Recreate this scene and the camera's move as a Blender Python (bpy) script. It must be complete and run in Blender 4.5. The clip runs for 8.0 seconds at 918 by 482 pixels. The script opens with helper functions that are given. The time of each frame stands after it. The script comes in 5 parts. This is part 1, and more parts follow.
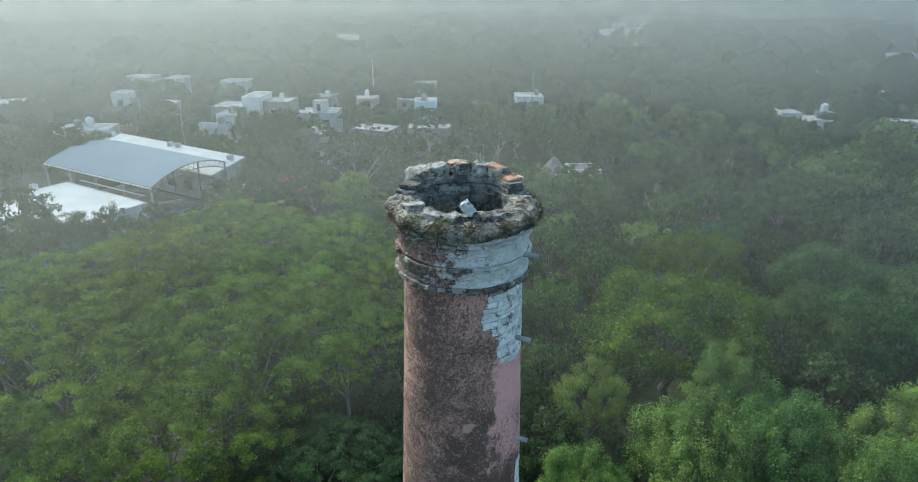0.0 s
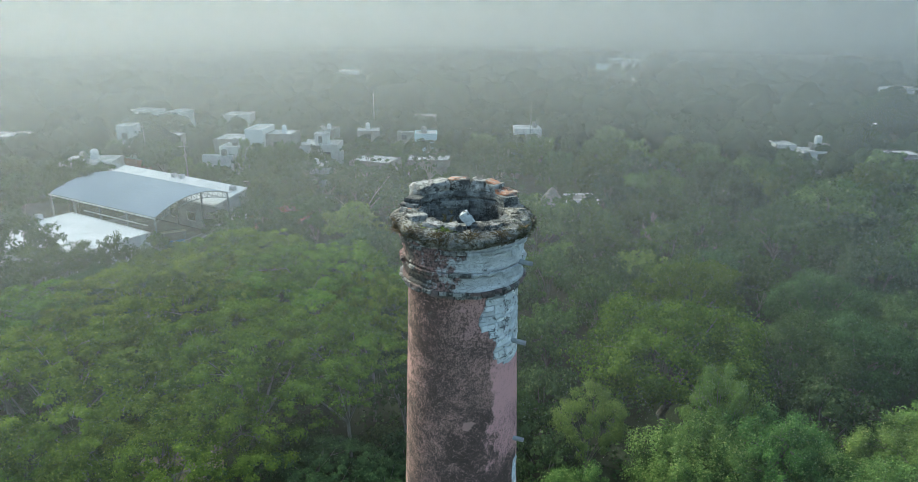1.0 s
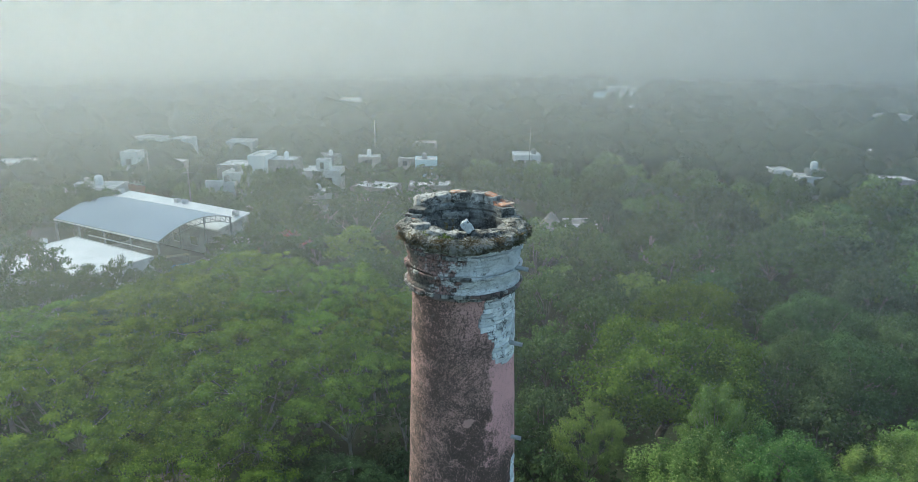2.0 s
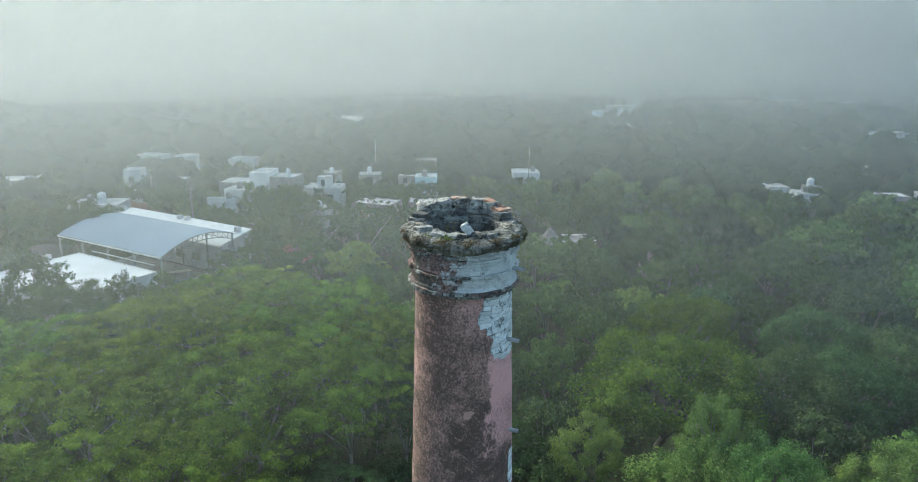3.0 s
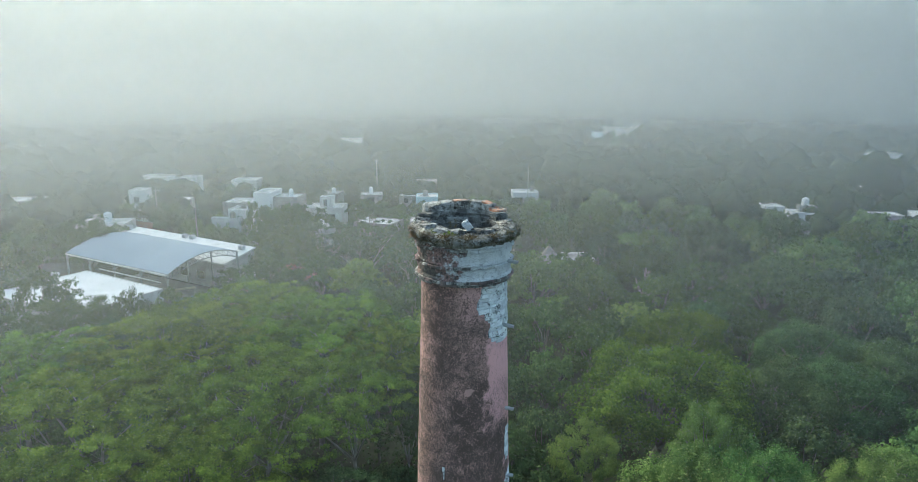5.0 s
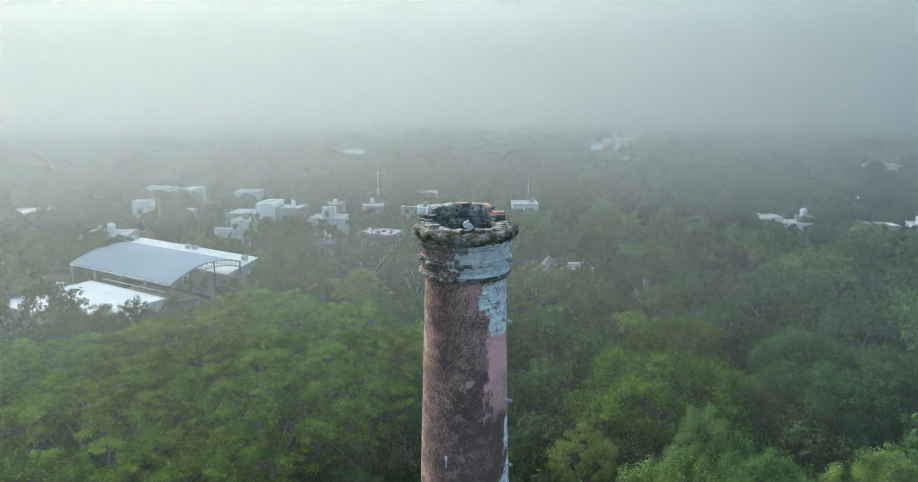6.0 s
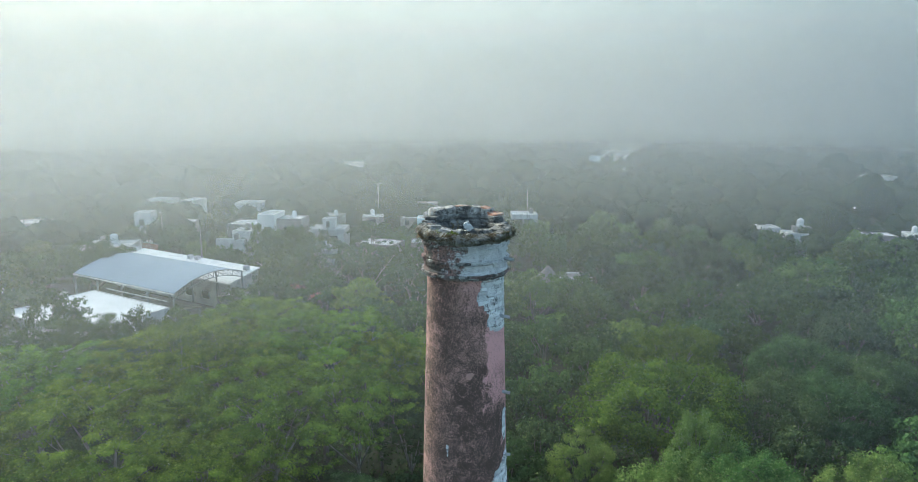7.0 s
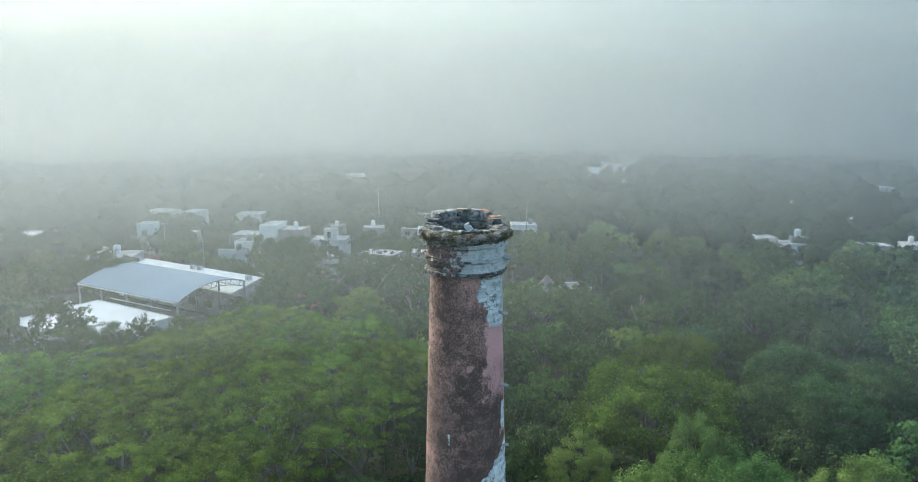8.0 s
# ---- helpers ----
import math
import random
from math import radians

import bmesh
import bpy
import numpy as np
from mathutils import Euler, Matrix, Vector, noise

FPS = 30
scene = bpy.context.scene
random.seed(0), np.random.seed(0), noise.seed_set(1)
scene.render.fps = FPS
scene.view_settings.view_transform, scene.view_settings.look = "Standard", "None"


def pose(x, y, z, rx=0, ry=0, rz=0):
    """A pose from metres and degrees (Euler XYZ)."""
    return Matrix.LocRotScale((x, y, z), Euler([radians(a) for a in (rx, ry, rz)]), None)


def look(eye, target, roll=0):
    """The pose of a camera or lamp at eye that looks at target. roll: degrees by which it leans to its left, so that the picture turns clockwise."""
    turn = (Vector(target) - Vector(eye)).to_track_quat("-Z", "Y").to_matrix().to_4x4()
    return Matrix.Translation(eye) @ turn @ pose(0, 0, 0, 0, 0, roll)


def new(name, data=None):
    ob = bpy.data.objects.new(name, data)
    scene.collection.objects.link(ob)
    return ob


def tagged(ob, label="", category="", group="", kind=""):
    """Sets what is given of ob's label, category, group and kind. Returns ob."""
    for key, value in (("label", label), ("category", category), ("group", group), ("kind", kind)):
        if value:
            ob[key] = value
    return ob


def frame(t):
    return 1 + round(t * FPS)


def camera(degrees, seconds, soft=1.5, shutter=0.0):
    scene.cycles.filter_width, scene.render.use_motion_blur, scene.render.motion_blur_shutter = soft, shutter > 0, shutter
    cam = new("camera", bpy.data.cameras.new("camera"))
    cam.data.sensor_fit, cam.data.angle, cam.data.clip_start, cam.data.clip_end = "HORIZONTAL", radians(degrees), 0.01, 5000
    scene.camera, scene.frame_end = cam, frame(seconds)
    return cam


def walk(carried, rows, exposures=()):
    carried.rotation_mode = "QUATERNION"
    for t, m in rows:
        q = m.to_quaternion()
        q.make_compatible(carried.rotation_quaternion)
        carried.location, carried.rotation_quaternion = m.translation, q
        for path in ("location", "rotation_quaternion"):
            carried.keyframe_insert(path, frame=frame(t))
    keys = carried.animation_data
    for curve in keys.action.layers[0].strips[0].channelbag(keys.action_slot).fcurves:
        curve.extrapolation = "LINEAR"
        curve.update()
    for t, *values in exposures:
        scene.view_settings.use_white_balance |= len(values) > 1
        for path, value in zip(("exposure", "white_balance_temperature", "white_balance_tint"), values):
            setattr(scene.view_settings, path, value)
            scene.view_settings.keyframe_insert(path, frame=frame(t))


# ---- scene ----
cam = camera(69.0, 8.0, soft=0.75)
PATH = [
    (0, (0.198, -11.221, 29.418), (0.152, -9.363, 28.680), 0.40),
    (0.5, (0.211, -11.759, 29.393), (0.165, -9.884, 28.698), 0.38),
    (1, (0.219, -12.281, 29.355), (0.173, -10.389, 28.708), 0.35),
    (1.5, (0.226, -12.791, 29.321), (0.179, -10.885, 28.715), 0.33),
    (3, (0.243, -14.272, 29.218), (0.196, -12.341, 28.699), 0.26),
    (3.5, (0.249, -14.760, 29.187), (0.201, -12.825, 28.685), 0.24),
    (4, (0.259, -15.251, 29.150), (0.210, -13.312, 28.665), 0.21),
    (4.5, (0.268, -15.748, 29.126), (0.220, -13.804, 28.655), 0.19),
    (6, (0.270, -17.299, 29.015), (0.220, -15.345, 28.595), 0.12),
    (6.5, (0.274, -17.848, 28.967), (0.224, -15.889, 28.565), 0.09),
    (7, (0.276, -18.417, 28.915), (0.227, -16.455, 28.530), 0.07),
    (7.5, (0.282, -19.010, 28.867), (0.232, -17.045, 28.500), 0.04),
    (8, (0.279, -19.630, 28.812), (0.230, -17.661, 28.462), 0.02),
]
walk(cam, [(t, look(eye, target, roll)) for t, eye, target, roll in PATH], exposures=((0, 1.33, 6500, -7), (8, 1.44, 6500, -4)))

GZ = -2.0            # level of the ground
SUN_AZ, SUN_EL = radians(-46), radians(33)   # clockwise from +y
random.seed(7)
rng = np.random.default_rng(7)

# ---- world and sun ----
world = bpy.data.worlds.new("sky")
scene.world = world
world.use_nodes = True
wn = world.node_tree
sky = wn.nodes.new("ShaderNodeTexSky")
sky.sky_type = "NISHITA"
sky.sun_disc = False
sky.sun_elevation, sky.sun_rotation = SUN_EL, SUN_AZ
sky.air_density, sky.dust_density, sky.ozone_density = 1.0, 2.2, 1.0
wn.links.new(sky.outputs[0], wn.nodes["Background"].inputs[0])
wn.nodes["Background"].inputs[1].default_value = 0.15

sun = new("sun", bpy.data.lights.new("sun", "SUN"))
sun.data.energy, sun.data.angle, sun.data.color = 2.1, radians(16), (1.0, 0.95, 0.86)
sun_dir = Vector((math.sin(SUN_AZ) * math.cos(SUN_EL), math.cos(SUN_AZ) * math.cos(SUN_EL), math.sin(SUN_EL)))
sun.matrix_world = look(sun_dir * 200, (0, 0, 0))


# ---- materials ----
class Nodes:
    """A short way to write a node tree."""
    def __init__(self, name):
        self.mat = bpy.data.materials.new(name)
        self.mat.use_nodes = True
        self.tree = self.mat.node_tree
        self.bsdf = self.tree.nodes["Principled BSDF"]
        self.out = self.tree.nodes["Material Output"]

    def add(self, kind, **values):
        n = self.tree.nodes.new("ShaderNode" + kind)
        for k, v in values.items():
            setattr(n, k, v)
        return n

    def link(self, a, b):
        self.tree.links.new(a, b)

    def put(self, socket, v):
        if isinstance(v, (int, float)):
            socket.default_value = v
        elif isinstance(v, (tuple, list)):
            socket.default_value = (*v, 1.0) if len(v) == 3 and socket.type == "RGBA" else v
        else:
            self.link(v, socket)

    def coords(self, kind="Object"):
        return self.add("TexCoord").outputs[kind]

    def noise(self, co, scale, detail=4.0, rough=0.55, out=0):
        n = self.add("TexNoise")
        self.link(co, n.inputs["Vector"])
        n.inputs["Scale"].default_value, n.inputs["Detail"].default_value, n.inputs["Roughness"].default_value = scale, detail, rough
        return n.outputs[out]

    def math(self, op, a, b=0.0, c=0.0, clamp=False):
        n = self.add("Math", operation=op, use_clamp=clamp)
        for s, v in zip(n.inputs, (a, b, c)):
            self.put(s, v)
        return n.outputs[0]

    def span(self, v, a, b, lo=0.0, hi=1.0, smooth=True):
        n = self.add("MapRange", interpolation_type="SMOOTHSTEP" if smooth else "LINEAR")
        for s, x in zip(n.inputs[:5], (v, a, b, lo, hi)):
            self.put(s, x)
        return n.outputs[0]

    def mix(self, f, a, b, blend="MIX"):
        n = self.add("Mix", data_type="RGBA", blend_type=blend)
        self.put(n.inputs[0], f)
        self.put(n.inputs[6], a)
        self.put(n.inputs[7], b)
        return n.outputs[2]

    def bump(self, height, strength=0.5, dist=0.02):
        n = self.add("Bump")
        n.inputs["Strength"].default_value, n.inputs["Distance"].default_value = strength, dist
        self.link(height, n.inputs["Height"])
        self.link(n.outputs[0], self.bsdf.inputs["Normal"])

    def finish(self, colour, rough=0.9, metal=0.0, spec=0.3):
        self.put(self.bsdf.inputs["Base Color"], colour)
        self.put(self.bsdf.inputs["Roughness"], rough)
        self.put(self.bsdf.inputs["Metallic"], metal)
        self.bsdf.inputs["Specular IOR Level"].default_value = spec
        return self.mat


def rough_mat(name, c1, c2, scale, grain=30.0, rough=0.9, bump=0.4, dist=0.02, metal=0.0, dirt=None, dirt_at=(0.55, 0.7), spread=0.15, lichen=0.0):
    """A surface of two mixed tones with grain, a shade of its own for each piece, and optional dirt."""
    n = Nodes(name)
    co = n.coords()
    a = n.noise(co, scale, 5)
    g = n.noise(co, grain, 3)
    col = n.mix(n.span(a, 0.35, 0.65), c1, c2)
    col = n.mix(n.span(g, 0.3, 0.7, 0.0, 0.35), col, tuple(v * 0.55 for v in c1))
    if dirt:
        d = n.noise(co, scale * 1.7, 6, 0.7)
        col = n.mix(n.span(d, *dirt_at), col, dirt)
    if lichen:
        # black crusts: small dots that crowd together in places
        dots = n.math("ADD", n.noise(co, 30.0, 6, 0.75), n.span(n.noise(co, 3.5, 4, 0.6), 0.3, 0.7, -0.16, 0.16))
        col = n.mix(n.span(dots, 0.60 - lichen * 0.1, 0.66 - lichen * 0.1, 0.0, 0.85), col, (0.035, 0.034, 0.03))
    info = n.add("ObjectInfo").outputs["Random"]
    val = n.add("HueSaturation")
    n.link(col, val.inputs["Color"])
    n.link(n.span(info, 0, 1, 1 - spread, 1 + spread, False), val.inputs["Value"])
    n.bump(n.math("ADD", a, n.math("MULTIPLY", g, 0.5)), bump, dist)
    return n.finish(val.outputs[0], rough, metal)


def leaf_mat(name, dark, light, tip, glow=0.3, vary=0.3, fleck=0.3, tips=0.6):
    """Leaves: each leaf has its own green between dark and light; some are young tips."""
    n = Nodes(name)
    isl = n.add("NewGeometry").outputs["Random Per Island"]
    info = n.add("ObjectInfo").outputs["Random"]
    big = n.noise(n.coords(), 0.35, 3)
    spray = n.noise(n.coords(), 1.15, 2)
    f = n.math("ADD", n.math("MULTIPLY", isl, fleck), n.span(big, 0.3, 0.7, -0.15, 0.4), clamp=False)
    f = n.math("ADD", f, n.span(spray, 0.32, 0.68, -0.2, 0.4), clamp=True)
    col = n.mix(f, dark, light)
    col = n.mix(n.span(isl, 0.86, 1.0, 0, tips), col, tip)
    hsv = n.add("HueSaturation")
    n.link(col, hsv.inputs["Color"])
    n.link(n.span(info, 0, 1, 0.468, 0.52, False), hsv.inputs["Hue"])
    n.link(n.span(n.math("FRACT", n.math("MULTIPLY", info, 7.3)), 0, 1, 1 - vary, 1 + vary, False), hsv.inputs["Value"])
    dif = n.add("BsdfDiffuse")
    tra = n.add("BsdfTranslucent")
    n.link(hsv.outputs[0], dif.inputs[0])
    n.link(n.mix(0.5, hsv.outputs[0], light), tra.inputs[0])
    mx = n.add("MixShader")
    mx.inputs[0].default_value = glow
    n.link(dif.outputs[0], mx.inputs[1])
    n.link(tra.outputs[0], mx.inputs[2])
    n.link(mx.outputs[0], n.out.inputs[0])
    return n.mat


def veil_mat(name, radius, alpha, top, fade, lo, hi, white, bank, glare):
    """Fog: a thin veil of droplets that scatters light forwards and backwards alike, with drifting gaps."""
    n = Nodes(name)
    co = n.coords()
    sep = n.add("SeparateXYZ")
    n.link(co, sep.inputs[0])
    drift = n.noise(co, 0.012, 4, 0.5)
    fine = n.noise(co, 0.05, 3, 0.5)
    a = n.span(n.math("ADD", drift, n.math("MULTIPLY", fine, 0.35)), 0.45, 0.9, alpha * (0.92 if alpha < 0.25 else 0.97), min(1.0, alpha * (1.05 if alpha < 0.25 else 1.03)))
    a = n.math("MULTIPLY", a, n.span(sep.outputs[2], top - fade, top, 1.0, 0.0))
    if hi > lo:
        a = n.math("MULTIPLY", a, n.span(sep.outputs[2], lo, hi))
    # thicker fog to the left, which also brightens the side towards the sun
    if bank:
        a = n.math("MULTIPLY", a, n.span(sep.outputs[0], -0.62 * radius, 0.1 * radius, bank, 1.0), clamp=True)
    dif, tra, clear = n.add("BsdfDiffuse"), n.add("BsdfTranslucent"), n.add("BsdfTransparent")
    # white below 1 puts the weaker light deep in the fog into its colour
    for s in (dif, tra):
        s.inputs[0].default_value = (0.945 * white, 0.988 * white, 1.0 * white, 1)
    body, mx = n.add("MixShader"), n.add("MixShader")
    body.inputs[0].default_value = 0.66
    n.link(dif.outputs[0], body.inputs[1])
    n.link(tra.outputs[0], body.inputs[2])
    if glare:
        # the drops bend sunlight on through the fog, most of it close to the sun's own direction
        bent, both = n.add("BsdfRefraction"), n.add("MixShader")
        bent.inputs["Color"].default_value = (1, 1, 1, 1)
        bent.inputs["Roughness"].default_value = 0.8
        bent.inputs["IOR"].default_value = 1.6
        both.inputs[0].default_value = glare
        n.link(body.outputs[0], both.inputs[1])
        n.link(bent.outputs[0], both.inputs[2])
        body = both
    n.link(a, mx.inputs[0])
    n.link(clear.outputs[0], mx.inputs[1])
    n.link(body.outputs[0], mx.inputs[2])
    n.link(mx.outputs[0], n.out.inputs[0])
    return n.mat


M_SOIL = rough_mat("soil", (0.034, 0.036, 0.022), (0.025, 0.036, 0.015), 0.08, 2.0, 1.0, 0.5, 0.1, dirt=(0.03, 0.045, 0.02), dirt_at=(0.45, 0.6))
M_BARE = rough_mat("bare_earth", (0.19, 0.16, 0.125), (0.13, 0.115, 0.09), 0.3, 4.0, 1.0, 0.5, 0.05)
M_LIME = rough_mat("pale_limestone", (0.50, 0.49, 0.46), (0.27, 0.26, 0.24), 6.0, 45, 0.95, 1.0, 0.06, dirt=(0.11, 0.10, 0.09), dirt_at=(0.45, 0.66), spread=0.25, lichen=0.75)
M_BRICKISH = rough_mat("orange_lichened_stone", (0.48, 0.20, 0.11), (0.40, 0.27, 0.20), 6.0, 40, 0.95, 0.9, 0.04, dirt=(0.36, 0.33, 0.29), dirt_at=(0.5, 0.6), lichen=0.2)
M_DARKSTONE = rough_mat("sooty_stone", (0.14, 0.14, 0.135), (0.30, 0.30, 0.28), 5.0, 35, 0.95, 0.9, 0.04, dirt=(0.05, 0.05, 0.048), dirt_at=(0.42, 0.75), spread=0.4, lichen=0.5)
M_WHITESTONE = rough_mat("whitewashed_stone", (0.80, 0.82, 0.82), (0.64, 0.65, 0.65), 6.0, 50, 0.95, 0.9, 0.03, dirt=(0.17, 0.16, 0.15), dirt_at=(0.56, 0.68), spread=0.22, lichen=0.15)
M_BARK = rough_mat("bark", (0.11, 0.10, 0.085), (0.18, 0.165, 0.145), 2.0, 14, 0.95, 0.8, 0.03)
M_PALEBARK = rough_mat("pale_bark", (0.17, 0.16, 0.14), (0.27, 0.255, 0.23), 2.0, 14, 0.95, 0.8, 0.03)
M_PEG = rough_mat("weathered_wood", (0.40, 0.42, 0.42), (0.25, 0.26, 0.26), 6.0, 50, 0.9, 0.5, 0.01)
M_WHITE = rough_mat("white_wall_paint", (0.58, 0.59, 0.59), (0.42, 0.425, 0.42), 0.6, 6, 0.8, 0.2, 0.01, dirt=(0.20, 0.20, 0.19), dirt_at=(0.55, 0.72))
# a lighter white than the other walls, for the stair tower
M_BRIGHTWALL = rough_mat("bright_white_paint", (0.8, 0.81, 0.81), (0.72, 0.73, 0.73), 0.6, 6, 0.8, 0.2, 0.01)
M_ROOFWHITE = rough_mat("white_roof_coating", (0.70, 0.72, 0.73), (0.58, 0.60, 0.61), 0.35, 6, 0.7, 0.2, 0.01, dirt=(0.38, 0.38, 0.37), dirt_at=(0.58, 0.75))
M_OLDROOF = rough_mat("weathered_roof_slab", (0.52, 0.53, 0.53), (0.30, 0.31, 0.31), 0.5, 6, 0.8, 0.2, 0.01, dirt=(0.16, 0.16, 0.15), dirt_at=(0.48, 0.66))
# on house walls this dark grey also carries the shade of their unlit faces
M_GREYWALL = rough_mat("grey_render", (0.24, 0.24, 0.23), (0.15, 0.15, 0.145), 0.5, 6, 0.9, 0.3, 0.02, dirt=(0.12, 0.12, 0.115))
M_BLUEWALL = rough_mat("pale_blue_paint", (0.45, 0.62, 0.68), (0.38, 0.54, 0.60), 0.4, 6, 0.8, 0.2, 0.01, dirt=(0.25, 0.28, 0.28))
M_METAL = rough_mat("zinc_roof_sheet", (0.21, 0.265, 0.33), (0.185, 0.235, 0.30), 0.15, 3, 0.9, 0.1, 0.01, metal=0.0)
M_STEEL = rough_mat("grey_steel", (0.30, 0.32, 0.33), (0.20, 0.21, 0.22), 1.0, 20, 0.6, 0.2, 0.005, metal=0.5)
M_RED = rough_mat("red_brown_paving", (0.22, 0.09, 0.07), (0.15, 0.075, 0.06), 0.4, 8, 0.9, 0.3, 0.01)
M_GLASS = rough_mat("dark_window_glass", (0.02, 0.025, 0.03), (0.03, 0.035, 0.04), 1.0, 4, 0.15, 0.0, 0.01)
M_ROAD = rough_mat("grey_asphalt", (0.07, 0.07, 0.07), (0.10, 0.10, 0.095), 0.3, 10, 0.95, 0.3, 0.01)
M_THATCH = rough_mat("grey_thatch", (0.24, 0.22, 0.19), (0.16, 0.15, 0.13), 1.0, 25, 1.0, 0.7, 0.03)

M_LEAF_FLAME = leaf_mat("feathery_bright_leaves", (0.030, 0.067, 0.011), (0.170, 0.289, 0.043), (0.294, 0.400, 0.063), glow=0.24, vary=0.1)
M_LEAF_BRIGHT = leaf_mat("fresh_green_leaves", (0.036, 0.078, 0.024), (0.200, 0.323, 0.086), (0.401, 0.445, 0.164), vary=0.12)
M_LEAF_DEEP = leaf_mat("deep_green_leaves", (0.027, 0.051, 0.022), (0.091, 0.148, 0.057), (0.170, 0.226, 0.092))
M_LEAF_MID = leaf_mat("mixed_green_leaves", (0.032, 0.064, 0.021), (0.113, 0.183, 0.061), (0.188, 0.250, 0.101))
M_LEAF_GREY = leaf_mat("grey_green_leaves", (0.025, 0.046, 0.026), (0.090, 0.140, 0.077), (0.173, 0.209, 0.129))
M_LEAF_OLIVE = leaf_mat("olive_leaves", (0.091, 0.150, 0.037), (0.221, 0.312, 0.083), (0.351, 0.416, 0.143), vary=0.12)
M_LEAF_DOME = leaf_mat("vivid_green_leaves", (0.026, 0.062, 0.013), (0.114, 0.205, 0.032), (0.212, 0.306, 0.054), vary=0.1)
M_LEAF_FAR = leaf_mat("far_wood_leaves", (0.018, 0.04, 0.02), (0.04, 0.075, 0.032), (0.05, 0.085, 0.04), fleck=0.12, tips=0.0)
M_WEED = leaf_mat("dry_weeds", (0.07, 0.065, 0.035), (0.16, 0.13, 0.07), (0.22, 0.16, 0.09))

M_WEEDGREEN = leaf_mat("dull_green_weeds", (0.05, 0.062, 0.04), (0.10, 0.12, 0.07), (0.17, 0.17, 0.11))


# ---- mesh helpers ----
def part(name, bm, material, parent=None, label=""):
    """Link a bmesh as one mesh object under a thing or a part."""
    me = bpy.data.meshes.new(name)
    bm.to_mesh(me)
    bm.free()
    me.materials.append(material)
    ob = new(name, me)
    if parent:
        ob.parent = parent
    return tagged(ob, label) if label else ob


def thing(name, loc, label, category, group="", rz=0.0):
    ob = new(name)
    ob.empty_display_size = 0.3
    ob.location, ob.rotation_euler = loc, (0, 0, rz)
    return tagged(ob, label, category, group)


def quads_mesh(name, verts, material):
    """One mesh of loose leaves from an (n, corners, 3) array."""
    n, k = verts.shape[:2]
    me = bpy.data.meshes.new(name)
    me.vertices.add(n * k)
    me.vertices.foreach_set("co", np.ascontiguousarray(verts, np.float32).ravel())
    me.loops.add(n * k)
    me.loops.foreach_set("vertex_index", np.arange(n * k, dtype=np.int32))
    me.polygons.add(n)
    me.polygons.foreach_set("loop_start", np.arange(n, dtype=np.int32) * k)
    me.update(calc_edges=True)
    me.materials.append(material)
    return me


def box(bm, x0, x1, y0, y1, z0, z1, m=None):
    vs = [bm.verts.new((x, y, z)) for z in (z0, z1) for x, y in ((x0, y0), (x1, y0), (x1, y1), (x0, y1))]
    if m:
        for v in vs:
            v.co = m @ v.co
    for f in ((3, 2, 1, 0), (4, 5, 6, 7), (0, 1, 5, 4), (1, 2, 6, 5), (2, 3, 7, 6), (3, 0, 4, 7)):
        bm.faces.new([vs[i] for i in f])
    return vs


def tube(bm, points, radii, sides=6):
    """A tapered tube along points."""
    rings = []
    for i, p in enumerate(points):
        p = Vector(p)
        d = (Vector(points[min(i + 1, len(points) - 1)]) - Vector(points[max(i - 1, 0)])).normalized()
        a = d.orthogonal().normalized()
        b = d.cross(a)
        rings.append([bm.verts.new(p + (a * math.cos(k * 2 * math.pi / sides) + b * math.sin(k * 2 * math.pi / sides)) * radii[i]) for k in range(sides)])
    for r0, r1 in zip(rings, rings[1:]):
        off = min(range(sides), key=lambda s: (r1[s].co - r0[0].co).length)
        for k in range(sides):
            bm.faces.new((r0[k], r0[(k + 1) % sides], r1[(k + 1 + off) % sides], r1[(k + off) % sides]))
    bm.faces.new(rings[0][::-1])
    bm.faces.new(rings[-1])


def lathe(bm, profile, segs, wobble=None):
    """Turn a profile of (radius, z) round the z axis; wobble(theta, r, z) moves the radius and the height."""
    rings = []
    for r, z in profile:
        ring = []
        for k in range(segs):
            th = 2 * math.pi * k / segs
            dr, dz = wobble(th, r, z) if wobble else (0, 0)
            ring.append(bm.verts.new((math.sin(th) * (r + dr), -math.cos(th) * (r + dr), z + dz)))
        rings.append(ring)
    for r0, r1 in zip(rings, rings[1:]):
        for k in range(segs):
            f = bm.faces.new((r0[k], r0[(k + 1) % segs], r1[(k + 1) % segs], r1[k]))
            f.smooth = True
    return rings


